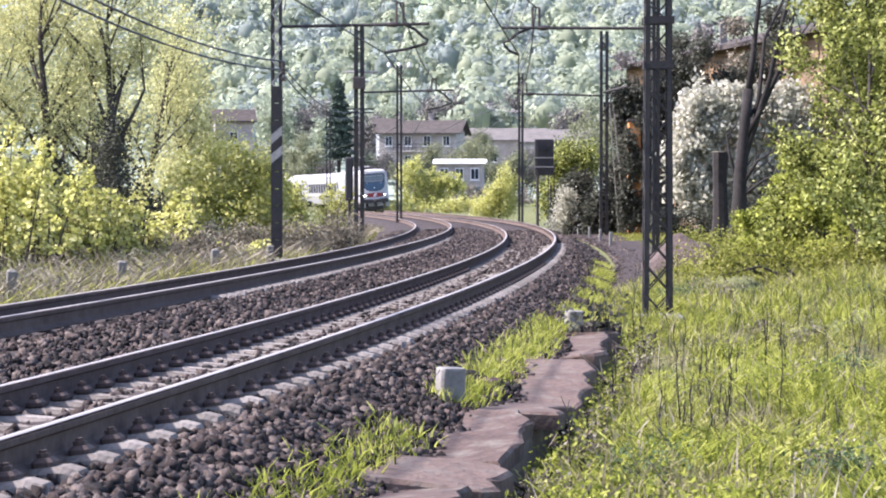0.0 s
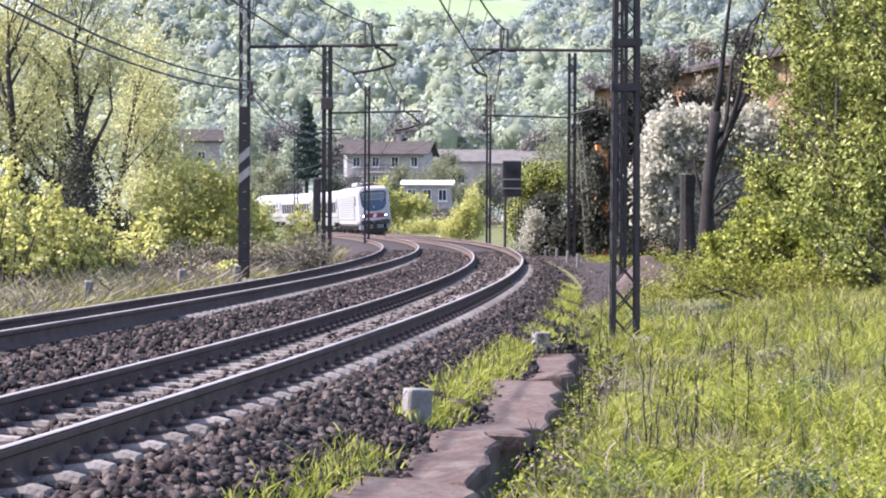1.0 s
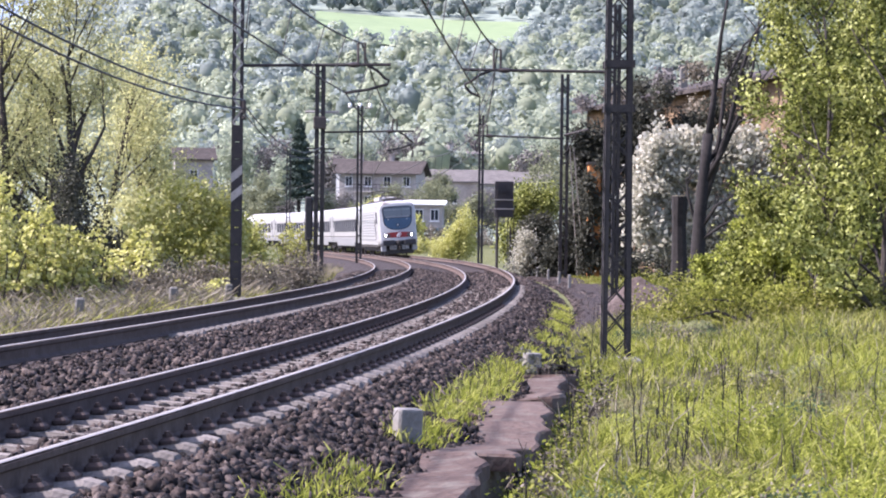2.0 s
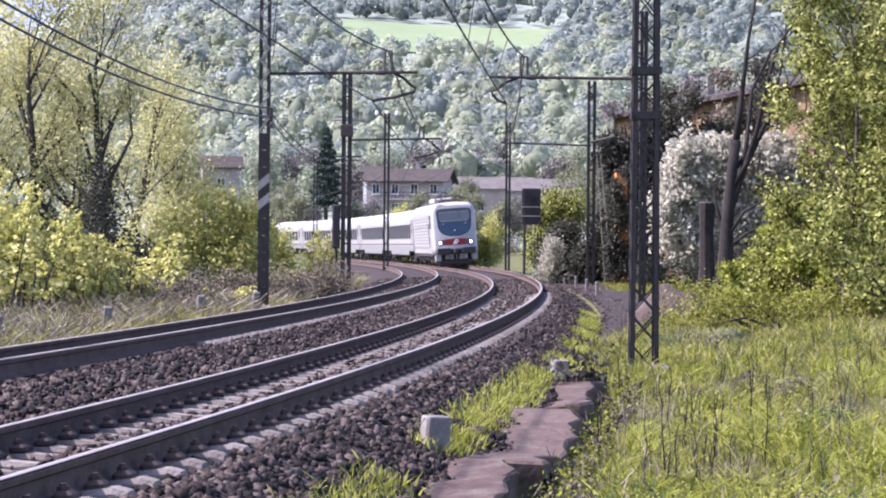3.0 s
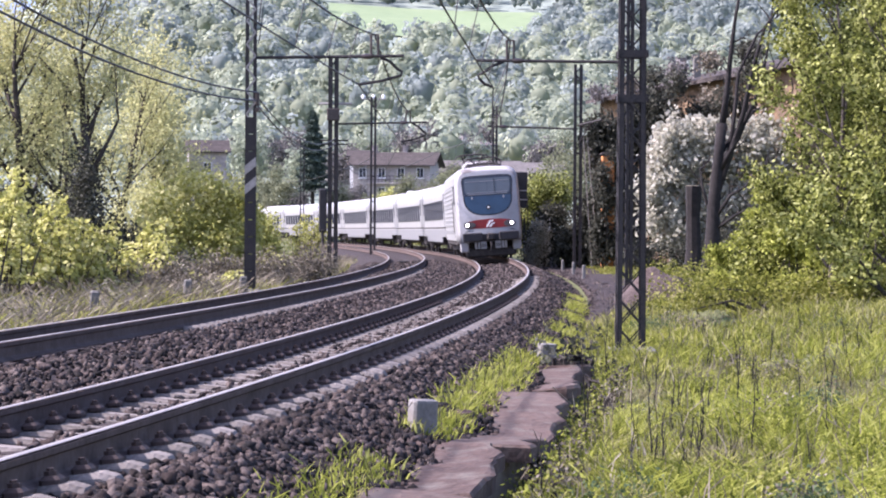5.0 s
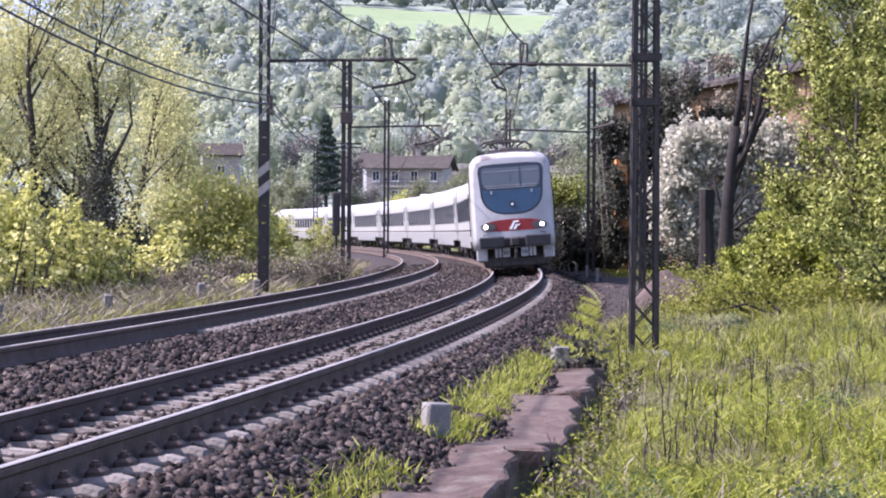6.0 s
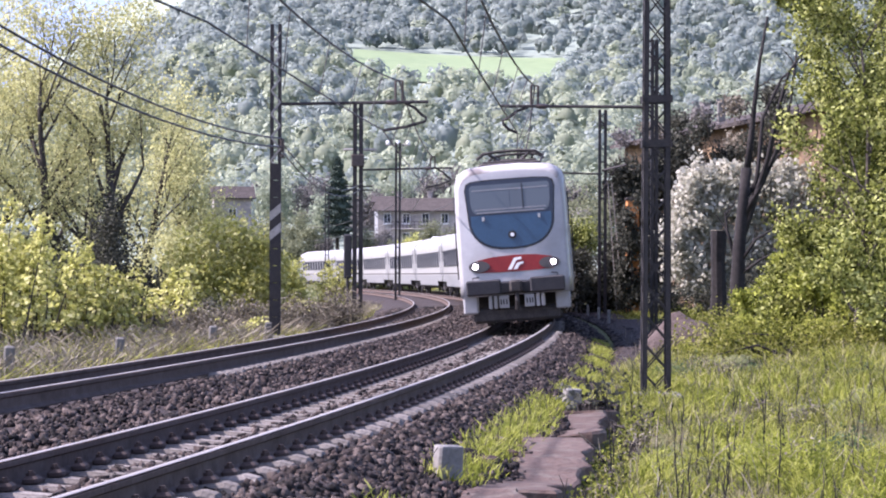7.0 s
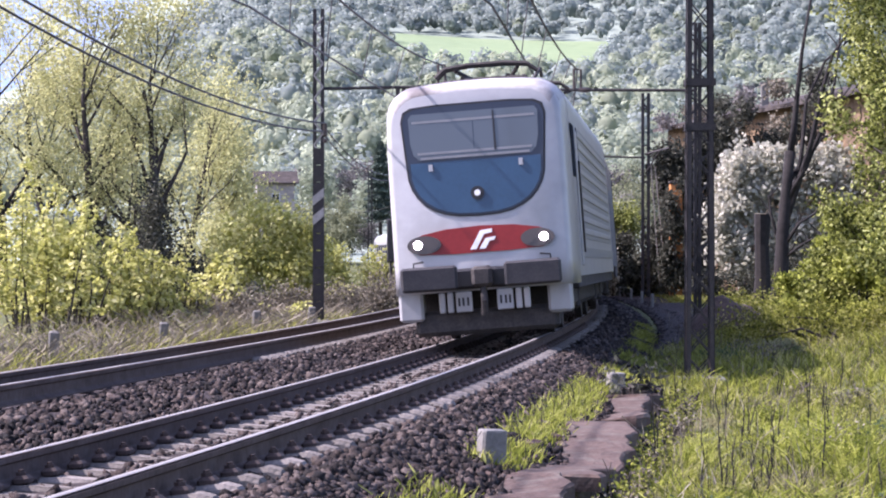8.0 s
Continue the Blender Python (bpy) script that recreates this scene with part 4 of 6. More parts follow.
def build_grass():
    rng = np.random.default_rng(21)
    # field beside the wall: a short carpet, and tussocks whose blades fan out
    def field(n, power):
        x, y = scatter(rng, n, 10.5, 62, -0.03, 0.215, power)
        off = line_offset(x, y)
        k = (off < -2.66 - 1.3 * smooth01(34, 60, y)) & heap_clear(x, y)
        return x[k], y[k]

    def wave(x, y, fx, fy, seed):
        return np.array([noise.noise(Vector((a * fx, b * fy, seed))) for a, b in zip(x, y)])

    def by_kind(x, y, lush_bias):
        lime = wave(x, y, 0.8, 0.4, 5.3) + 2.6 * (x / y - 0.125) + 0.25 * smooth01(30, 16, y) + lush_bias > 0.12 * rng.normal(size=len(x))
        straw = (wave(x, y, 0.9, 0.3, 9.1) - 3.0 * (x / y - 0.12) + 0.012 * (y - 30) > 0.12 + 0.12 * rng.normal(size=len(x))) & ~lime
        return lime, straw
    x, y = field(46000, 1.3)
    hh = 0.035 + 0.07 * rng.random(len(x))
    lime, straw = by_kind(x, y, 0.0)
    P = np.stack([x, y, terrain(x, y) - 0.015], 1)
    for k, mat, name, label in ((straw, M_STRAW, "straw_carpet", "short straw-coloured turf in dry patches"), (lime, M_LIME, "lush_turf", "short lime-green turf"), (~(lime | straw), M_GRASS, "meadow_turf", "short olive-green turf of the field")):
        blades(name, P[k], hh[k], 0.012, mat, 34, label, 0.7)
    tx, ty = field(5200, 1.25)
    tall = np.clip(0.6 + 1.5 * wave(tx, ty, 0.9, 0.45, 0.3) + 0.35 * rng.normal(size=len(tx)), 0.1, 1.8)
    lime, straw = by_kind(tx, ty, -0.06)
    m = 17
    spread = 0.035 + 0.05 * rng.random((len(tx), 1, 1))
    D = rng.normal(size=(len(tx), m, 2)) * spread
    PX, PY = (tx[:, None] + D[..., 0]).ravel(), (ty[:, None] + D[..., 1] * 1.6).ravel()
    P = np.stack([PX, PY, terrain(PX, PY) - 0.02], 1)
    hh = np.repeat(0.07 + 0.15 * tall, m) * (0.45 + 0.65 * rng.random(len(PX)))
    lime, straw = np.repeat(lime, m), np.repeat(straw, m)
    blades("straw_grass", P[straw], hh[straw] * 1.2, 0.006, M_STRAW, 24, "straw-coloured tussocks in dry patches of the field", 0.4)
    rest = ~(lime | straw)
    blades("meadow_grass", P[rest], hh[rest], 0.0075, M_GRASS, 4, "olive-green spring tussocks beside the wall", 0.55)
    blades("lush_grass", P[lime], hh[lime] * 1.1, 0.0095, M_LIME, 14, "lush lime-green tussocks in the field", 0.6)
    x, y = scatter(rng, 26000, 36, 100, 0.06, 0.24, 0.9)
    off = line_offset(x, y)
    k = (off < -3.5 - 0.7 * smooth01(36, 60, y)) & heap_clear(x, y)
    x, y = x[k], y[k]
    blades("rough_grass", np.stack([x, y, terrain(x, y) - 0.02], 1), 0.12 + 0.2 * rng.random(len(x)), 0.013, M_GRASS, 5, "rough grass in front of the trees", 0.4)
    # low broad-leaved weeds in clumps
    for k in range(60):
        yy = 13.5 + 34 * rng.random() ** 1.2
        xx = (0.02 + 0.17 * rng.random()) * yy
        if float(line_offset(np.array(xx), np.array(yy))) < -3.0:
            w = 0.12 + 0.26 * rng.random()
            bush("leafy_weed", xx, yy, [(0, 0, 0.1, w, w, 0.18), (0.2, 0.1, 0.15, w * 0.6, w * 0.6, 0.2)], (M_GRASS, M_LIME, M_CLOVER, M_DRY, M_LIME)[k % 5], int(320 + 1300 * w), 0.042, 600 + k, "low clump of broad-leaved weeds in the grass", 0, "leafy weeds", 0.07, category="weed", clumps=0.2)
    for k in range(30):
        p = on_line(-11 + 0.68 * k + 0.4 * rng.random(), -2.75 - 0.22 * rng.random(), 0)
        w = 0.12 + 0.16 * rng.random()
        bush("leafy_weed", p.x, p.y, [(0, 0, 0.14, w, w, 0.16), (0.1, 0, 0.26, w * 0.6, w * 0.6, 0.14)], (M_GRASS, M_GRASS, M_DRY, M_LIME)[k % 4], int(160 + 900 * w), 0.04, 1000 + k, "weeds leaning against the slab wall", 2, "leafy weeds", 0.06, category="weed", clumps=0.2)
    # dry stalks between the green
    x, y = scatter(rng, 2400, 12, 70, -0.02, 0.21, 1.1)
    k = line_offset(x, y) < -2.6
    x, y = x[k], y[k]
    blades("dry_stalks", np.stack([x, y, terrain(x, y) - 0.02], 1), 0.18 + 0.3 * rng.random(len(x)), 0.006, M_DRY, 6, "thin dry brown stalks standing in the grass", 0.25)
    x, y = scatter(rng, 1100, 19, 62, 0.03, 0.17, 0.9)
    k = line_offset(x, y) < -2.8
    x, y = x[k], y[k]
    blades("dark_stalks", np.stack([x, y, terrain(x, y) - 0.02], 1), 0.2 + 0.3 * rng.random(len(x)), 0.0045, M_BARK, 26, "dark upright dead stems standing in the grass", 0.12)
    # green strip between ballast and wall
    s = -13 + 52 * rng.random(21000) ** 1.1
    o = -1.86 + 0.11 * rng.normal(size=len(s)) - 0.12 * (s > 9.3)
    dens = np.array([noise.noise(Vector((a * 0.35, 7.0, 0))) for a in s])
    k = (dens > -0.08) & ((s > -4.5) | (rng.random(len(s)) < 0.4)) & (o > -2.12 - 0.6 * (s > 9.5)) & (o < -1.58)
    s, o = s[k], o[k]
    h = np.interp(s, _s, _h)
    P = np.stack([np.interp(s, _s, _x) - np.cos(h) * o, np.interp(s, _s, _y) + np.sin(h) * o, bed_height(o) - 0.02], 1)
    blades("verge_grass", P, 0.05 + 0.12 * rng.random(len(s)), 0.009, M_LIME, 7, "strip of bright grass between ballast and wall", 0.45)
    s = -8 + 30 * rng.random(260)
    o = -1.86 + 0.14 * rng.normal(size=len(s))
    h = np.interp(s, _s, _h)
    P = np.stack([np.interp(s, _s, _x) - np.cos(h) * o, np.interp(s, _s, _y) + np.sin(h) * o, bed_height(o) - 0.02], 1)
    blades("verge_stalks", P, 0.12 + 0.28 * rng.random(len(s)), 0.005, M_BARK, 27, "dark dead stems in the verge grass", 0.2)
    s = 9 + 90 * rng.random(16000)
    o = -2.9 - 1.75 * smooth01(20, 44, s) + 0.45 * rng.normal(size=len(s))
    k = o < -2.2 - 1.75 * smooth01(20, 44, s) * rng.random(len(s)) ** 0.2
    s, o = s[k], o[k]
    h = np.interp(s, _s, _h)
    X, Y = np.interp(s, _s, _x) - np.cos(h) * o, np.interp(s, _s, _y) + np.sin(h) * o
    blades("verge_grass", np.stack([X, Y, terrain(X, Y)], 1), 0.07 + 0.16 * rng.random(len(s)), 0.011, M_GRASS, 17, "rough green verge beside the ballast", 0.5)
    # left verge: dry brush and green
    s = 8 + 100 * rng.random(40000)
    o = 6.2 + np.abs(rng.normal(size=len(s))) * 2.2
    h = np.interp(s, _s, _h)
    X, Y = np.interp(s, _s, _x) - np.cos(h) * o, np.interp(s, _s, _y) + np.sin(h) * o
    dry = rng.random(len(s)) < 0.68
    blades("dry_brush", np.stack([X, Y, terrain(X, Y)], 1)[dry], 0.15 + 0.6 * rng.random(dry.sum()) ** 2, 0.007, M_DRY, 8, "tangled dry grey-brown brush beyond the far track", 0.5, "brush")
    g = ~dry
    blades("left_verge_grass", np.stack([X, Y, terrain(X, Y)], 1)[g], 0.15 + 0.4 * rng.random(g.sum()), 0.012, M_GRASS, 9, "green weeds among the dry brush", 0.5)


def weed(x, y, h, seed):
    rng = random.Random(seed)
    sh = Shape()
    p = Vector((0, 0, 0))
    pts = [p.copy()]
    for i in range(5):
        p = p + Vector((rng.uniform(-0.022, 0.022), rng.uniform(-0.022, 0.022), h / 5))
        pts.append(p.copy())
    sh.tube(pts, [0.008, 0.0075, 0.007, 0.006, 0.005, 0.003], 5)
    t = thing("dry_weed", Matrix.Translation((x, y, float(terrain(x, y)) - 0.03)), "bare dark stalk of a dead weed in the grass", "weed", "dead weeds")
    part("stalk", sh, M_DEADWOOD, t)
    for i in range(6):
        q = pts[rng.randint(1, 5)]
        part("twig", Shape().tube([q, q + Vector((rng.uniform(-0.05, 0.05), rng.uniform(-0.05, 0.05), rng.uniform(0.05, 0.14)))], [0.004, 0.002], 4), M_DEADWOOD, t)
    return t


def at(u, d):
    return (u - 784) / 4465 * d


def hgt(v, d):
    return H_EYE + (352.8 - v) / 4465 * d


def bare_tree():
    """Pollarded dark tree: a leaning trunk, three long limbs with twigs."""
    d = 86.0
    base = Vector((at(1306, d), d, -0.55))
    t = thing("bare_tree", Matrix.Translation(base), "dark pollarded tree with long bare upright limbs", "tree")
    Q = lambda u, v, k=0.0: Vector((at(u, d + k), d + k, hgt(v, d + k))) - base
    rng = random.Random(71)
    part("trunk", Shape().tube([Q(1303, 447), Q(1308, 380), Q(1311, 300), Q(1318, 220), Q(1324, 158)], [0.36, 0.27, 0.22, 0.18, 0.19], 9), M_DEADWOOD, t, smooth=True)
    for pts, r in (([Q(1324, 165), Q(1331, 110), Q(1337, 50), Q(1345, -20), Q(1360, -110)], 0.13), ([Q(1311, 300), Q(1335, 225), Q(1362, 140, -0.6), Q(1378, 60, -1), Q(1398, -10, -1.2), Q(1450, -90, -1.4)], 0.12),
                   ([Q(1320, 215), Q(1345, 175, 0.5), Q(1372, 140, 0.6), Q(1420, 118, 0.8), Q(1470, 112, 1)], 0.085), ([Q(1335, 225), Q(1345, 150, 0.6), Q(1352, 70, 0.8), Q(1385, 0, 1), Q(1430, -40, 1)], 0.09),
                   ([Q(1311, 330), Q(1340, 285, -0.4), Q(1380, 262, -0.6), Q(1405, 230, -0.6)], 0.075), ([Q(1306, 330), Q(1290, 270, 0.4), Q(1285, 235, 0.4)], 0.07),
                   ([Q(1316, 250), Q(1352, 185, -0.3), Q(1384, 110, -0.5), Q(1402, 40, -0.6), Q(1412, -50, -0.6)], 0.1), ([Q(1312, 290), Q(1330, 215, 0.8), Q(1362, 165, 1), Q(1400, 85, 1.2), Q(1440, 30, 1.3)], 0.08),
                   ([Q(1309, 350), Q(1350, 320, -0.5), Q(1395, 300, -0.7), Q(1425, 262, -0.8)], 0.06)):
        lb = part("limb", Shape().tube(pts, [r * (1 - 0.7 * i / (len(pts) - 1)) for i in range(len(pts))], 7), M_DEADWOOD, t, smooth=True)
        for k in range(5):
            i = rng.randint(1, len(pts) - 1)
            p = pts[i].lerp(pts[i - 1], rng.random())
            e = p + Vector((rng.uniform(-0.5, 0.8), rng.uniform(-0.4, 0.4), rng.uniform(0.3, 1.1)))
            part("twig", Shape().tube([p, p.lerp(e, 0.5) + Vector((0.08, 0, -0.05)), e], [0.035, 0.025, 0.01], 5), M_DEADWOOD, lb)


def build_plants():
    # young trees and tall thin trees beyond the far track
    G = "trees beyond the track"
    tree("tall_tree", at(70, 80), 80, 9.4, 0.2, M_PLEAF, 7000, 0.12, 0.5, 11, "tall dark-limbed tree with thin pale spring leaves", M_BARK, depth=4, first=0.4, tuft=0.3, group=G, ivy=0.3, limb_r=0.6)
    tree("tall_tree", at(192, 80), 80, 9.2, 0.22, M_PLEAF, 7000, 0.12, 0.55, 14, "ivy-wrapped dark-limbed tree with thin pale leaves", M_BARK, depth=4, first=0.36, tuft=0.3, group=G, ivy=0.46, limb_r=0.6)
    tree("tall_tree", at(118, 83), 83, 8.0, 0.16, M_PLEAF, 5500, 0.12, 0.5, 12, "slender leaning tree with bare dark forks", M_BARK, depth=4, first=0.45, tuft=0.3, group=G, ivy=0.2, limb_r=0.6, lean_x=-0.12)
    tree("tall_tree", at(250, 95), 95, 8.4, 0.15, M_PLEAF, 4800, 0.13, 0.6, 15, "slim tree with a hazy pale green crown", depth=4, first=0.2, tuft=0.4, group=G)
    tree("tall_tree", at(5, 92), 92, 9.6, 0.17, M_PLEAF, 6000, 0.13, 0.6, 16, "slim tree with a hazy pale green crown", M_DEADWOOD, depth=4, first=0.25, tuft=0.35, group=G)
    tree("tall_tree", at(330, 112), 112, 7.0, 0.14, M_PLEAF, 11000, 0.15, 0.6, 19, "pale young tree behind the bushes", M_BARK, depth=4, first=0.15, tuft=0.45, group=G)
    tree("tall_tree", at(150, 108), 108, 9.0, 0.15, M_PLEAF, 5200, 0.15, 0.6, 20, "pale young tree deep in the wood", depth=4, first=0.12, tuft=0.5, group=G)
    tree("tall_tree", at(-70, 80), 80, 9.5, 0.2, M_PLEAF, 7000, 0.12, 0.6, 18, "slim tree with a hazy pale green crown", M_DEADWOOD, depth=4, first=0.3, tuft=0.3, group=G)
    # bright leafy shoots in front of the wood
    for k, (u, d, top, n, sp) in enumerate(((-42, 55, 3.4, 9, 0.9), (8, 60, 4.1, 12, 0.55), (52, 60, 3.2, 11, 0.5), (92, 61, 2.5, 9, 0.4), (22, 57, 2.5, 10, 0.8), (168, 61, 2.7, 10, 0.38), (200, 60, 1.9, 7, 0.32), (140, 60, 1.5, 7, 0.35),
                                            (236, 61, 1.7, 6, 0.25), (300, 64, 2.0, 8, 0.35), (335, 64, 1.5, 7, 0.3), (275, 62, 1.2, 6, 0.4), (430, 68, 0.8, 7, 0.4), (520, 84, 1.1, 8, 0.5), (602, 112, 2.6, 14, 0.6))):
        shoot_bush("bright_bush", at(u, d), d, n, top, sp, M_YLEAF, 130 + k, "bright yellow-green shoots standing in dry brush" if top < 2.2 else "tall bright yellow-green spring bush behind the far track")
    D = 80
    bush("green_bush", at(420, D), D, [(0, 0, 1.5, 1.4, 1.0, 1.3), (-1.2, 0, 2.0, 0.9, 0.9, 1.1), (0.8, 0.2, 1.7, 0.8, 0.8, 1.0), (0.1, 0, 3.0, 0.75, 0.8, 0.6), (-0.9, 0, 3.1, 0.5, 0.6, 0.4), (0.9, 0, 2.8, 0.45, 0.6, 0.45)], M_YLEAF, 9000, 0.15, 41, "dense green bush at the edge of the wood", 8)
    bush("green_bush", at(300, D + 6), D + 6, [(0, 0, 1.5, 1.5, 1.0, 1.5), (0.6, 0, 2.4, 1.0, 0.9, 0.8), (-1.2, 0, 1.2, 1.0, 0.9, 1.2)], M_PLEAF, 7000, 0.12, 42, "pale green thicket at the edge of the wood", 8)
    bush("green_bush", at(120, D + 12), D + 12, [(0, 0, 1.7, 2.0, 1.0, 1.8), (-2.0, 0, 1.5, 1.4, 1.0, 1.5)], M_PLEAF, 13000, 0.13, 43, "pale green thicket below the tall trees", 8)
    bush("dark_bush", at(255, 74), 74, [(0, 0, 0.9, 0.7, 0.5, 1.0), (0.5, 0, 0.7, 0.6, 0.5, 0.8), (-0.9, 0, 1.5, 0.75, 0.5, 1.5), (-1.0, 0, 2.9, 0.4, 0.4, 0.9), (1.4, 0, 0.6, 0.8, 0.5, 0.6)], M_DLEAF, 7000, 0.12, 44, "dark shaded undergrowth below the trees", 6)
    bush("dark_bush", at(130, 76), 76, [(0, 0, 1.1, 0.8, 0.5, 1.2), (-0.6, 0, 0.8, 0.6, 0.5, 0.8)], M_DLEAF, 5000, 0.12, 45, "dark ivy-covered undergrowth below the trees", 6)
    bush("green_bush", at(505, 88), 88, [(0, 0, 0.9, 0.9, 0.6, 1.1), (-0.6, 0, 1.5, 0.7, 0.6, 0.9), (0.15, 0, 1.9, 0.5, 0.5, 0.6)], M_GLEAF, 6500, 0.13, 46, "green bush behind the striped mast")
    bush("grey_brush", at(480, 75), 75, [(-0.8, 0, 0.5, 1.0, 0.6, 0.6), (0.8, 0, 0.6, 1.1, 0.6, 0.6), (2.0, 2, 0.7, 0.8, 0.6, 0.7)], M_DRY, 11000, 0.08, 47, "grey-brown leafless brush beside the far track", 10)
    bush("grey_brush", at(230, 62), 62, [(-1.5, 0, 0.4, 1.2, 0.5, 0.5), (0.2, 0, 0.4, 1.2, 0.5, 0.45), (1.6, 1, 0.4, 1.0, 0.5, 0.45)], M_DRY, 13000, 0.075, 48, "grey-brown leafless brush beside the far track", 10)
    # bushes along the far bend
    bush("bright_bush", at(880, 165), 165, [(0, 0, 1.4, 1.3, 1.0, 1.4), (0.6, 0, 2.4, 1.1, 0.9, 1.4), (-0.9, 0, 0.8, 0.8, 0.8, 0.8)], M_YLEAF, 7000, 0.15, 51, "tall bright yellow-green bush on the far bend")
    bush("bright_bush", at(790, 235), 235, [(-4, 0, 0.4, 3.0, 1.5, 0.6), (1, 0, 0.6, 2.5, 1.5, 0.8), (4.2, 0, 0.7, 2.0, 1.5, 0.9)], M_YLEAF, 7000, 0.2, 52, "low bright bushes beyond the far bend")
    bush("green_bush", at(745, 270), 270, [(-1, 0, 3.5, 1.6, 1.5, 2.0), (1, 0, 2.4, 1.6, 1.5, 1.8), (3.0, 0, 2.5, 2.0, 1.5, 1.6), (0, 0, 1.0, 3.0, 1.5, 1.2)], M_GLEAF, 9000, 0.24, 53, "rounded green garden bush in front of the house")
    bush("grey_brush", at(800, 280), 280, [(-3, 0, 1.2, 3, 1.5, 1.4), (2, 0, 1.3, 3, 1.5, 1.3), (7, 0, 1.0, 2.5, 1.5, 1.1)], M_DRY, 6000, 0.22, 54, "brown leafless hedge before the houses")
    bush("green_bush", at(1000, 128), 128, [(0, 0, 3.3, 0.9, 0.9, 1.3), (-0.4, 0, 1.8, 1.1, 0.9, 1.3), (0.9, 0, 3.6, 0.9, 0.9, 1.0)], M_TLEAF, 8000, 0.16, 55, "olive-brown bush behind the signal")
    bush("ivy_bush", at(1015, 113), 113, [(0, 0, 1.3, 0.9, 0.6, 1.3), (0.3, 0, 2.3, 0.6, 0.5, 0.7), (-0.5, 0, 0.7, 0.6, 0.5, 0.8)], M_DLEAF, 7000, 0.15, 156, "dark leafy bush beside the line")
    bush("blossom_bush", at(1003, 112), 112, [(0, 0, 1.3, 0.5, 0.4, 0.9), (-0.3, 0, 0.5, 0.4, 0.4, 0.5)], M_WLEAF, 2600, 0.13, 56, "grey-white flowering bush beside the line")
    bush("ivy_bush", at(1092, 108), 108, [(0, 0, 1.3, 1.2, 0.6, 1.6), (0.5, 0, 2.6, 1.0, 0.6, 1.0), (-0.8, 0, 0.9, 0.7, 0.6, 1.2), (1.0, 0.2, 0.9, 1.0, 0.5, 1.3), (1.6, 0.2, 0.7, 0.9, 0.5, 1.0)], M_DLEAF, 18000, 0.17, 57, "dark ivy mass over the bank")
    bush("ivy_bush", at(1156, 104), 104, [(0, 0, 5.4, 1.2, 0.7, 1.6), (-0.6, 0, 4.4, 1.1, 0.7, 1.3), (0.7, 0, 6.2, 0.9, 0.6, 0.9), (0.3, 0, 2.2, 0.9, 0.6, 2.0), (-1.2, 0, 5.6, 0.7, 0.6, 0.9)], M_DLEAF, 20000, 0.17, 58, "dark ivy-smothered tree against the house")
    bush("blossom_bush", at(1275, 97), 97, [(-0.7, 0, 4.4, 1.2, 0.8, 1.7), (0.7, 0, 4.5, 1.5, 0.8, 1.5), (-0.9, 0, 2.2, 1.1, 0.8, 1.7), (1.2, 0, 2.2, 1.6, 0.8, 1.7), (2.7, 0, 3.6, 1.2, 0.8, 1.7), (4.0, 0, 3.6, 1.3, 0.8, 1.9), (2.4, 0, 5.2, 1.3, 0.7, 1.0), (3.6, 0, 1.6, 1.4, 0.8, 1.4), (0.2, 0, 1.0, 1.6, 0.7, 1.0), (-1.6, 0, 3.0, 0.7, 0.7, 1.6)], M_WLEAF, 28000, 0.22, 59, "large silver-white flowering bush below the house", 10)
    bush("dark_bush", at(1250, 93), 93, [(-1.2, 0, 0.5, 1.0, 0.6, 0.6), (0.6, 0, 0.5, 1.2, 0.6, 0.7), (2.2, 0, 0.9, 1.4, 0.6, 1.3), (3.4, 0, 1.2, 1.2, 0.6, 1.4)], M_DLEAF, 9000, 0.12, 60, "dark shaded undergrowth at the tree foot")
    bush("ivy_bush", at(1262, 100), 100, [(-1.2, 0, 6.5, 0.9, 0.4, 0.7), (0.3, 0, 6.2, 1.1, 0.4, 0.5), (1.9, 0, 6.6, 0.9, 0.4, 0.8), (-0.4, 0, 7.4, 0.6, 0.4, 0.4)], M_DLEAF, 3600, 0.16, 159, "brown withered creeper over the ochre wall", 10)
    # pruned dark trees
    bare_tree()
    st = thing("cut_trunk", Matrix.Translation((at(1274, 88), 88, float(terrain(at(1274, 88), 88)) - 0.1)), "dark sawn-off tree trunk beside the bare tree", "tree stump")
    part("trunk", Shape().tube([(0, 0, 0), (0.03, 0, 1.0), (0.0, 0, 2.2), (0.02, 0, 3.25)], [0.34, 0.28, 0.25, 0.3], 9), M_DEADWOOD, st)
    part("cut_face", Shape().tube([(0.02, 0, 3.25), (0.02, 0, 3.27)], [0.29, 0.28], 9), M_DRY, st, "pale sawn face")
    # leafy trees closing the right side
    tree("hedge_tree", at(1520, 54), 54, 8.2, 0.09, M_TLEAF, 22000, 0.11, 0.7, 81, "dense olive-green tree with small fresh leaves", depth=4, first=0.05, tuft=0.15, group="trees beside the field")
    tree("hedge_tree", at(1640, 50), 50, 8.4, 0.09, M_TLEAF, 22000, 0.11, 0.7, 82, "dense olive-green tree with small fresh leaves", depth=4, first=0.05, tuft=0.15, group="trees beside the field")
    tree("hedge_tree", at(1590, 60), 60, 9.0, 0.1, M_TLEAF, 22000, 0.11, 0.7, 83, "dense olive-green tree with small fresh leaves", depth=4, first=0.05, tuft=0.17, group="trees beside the field")
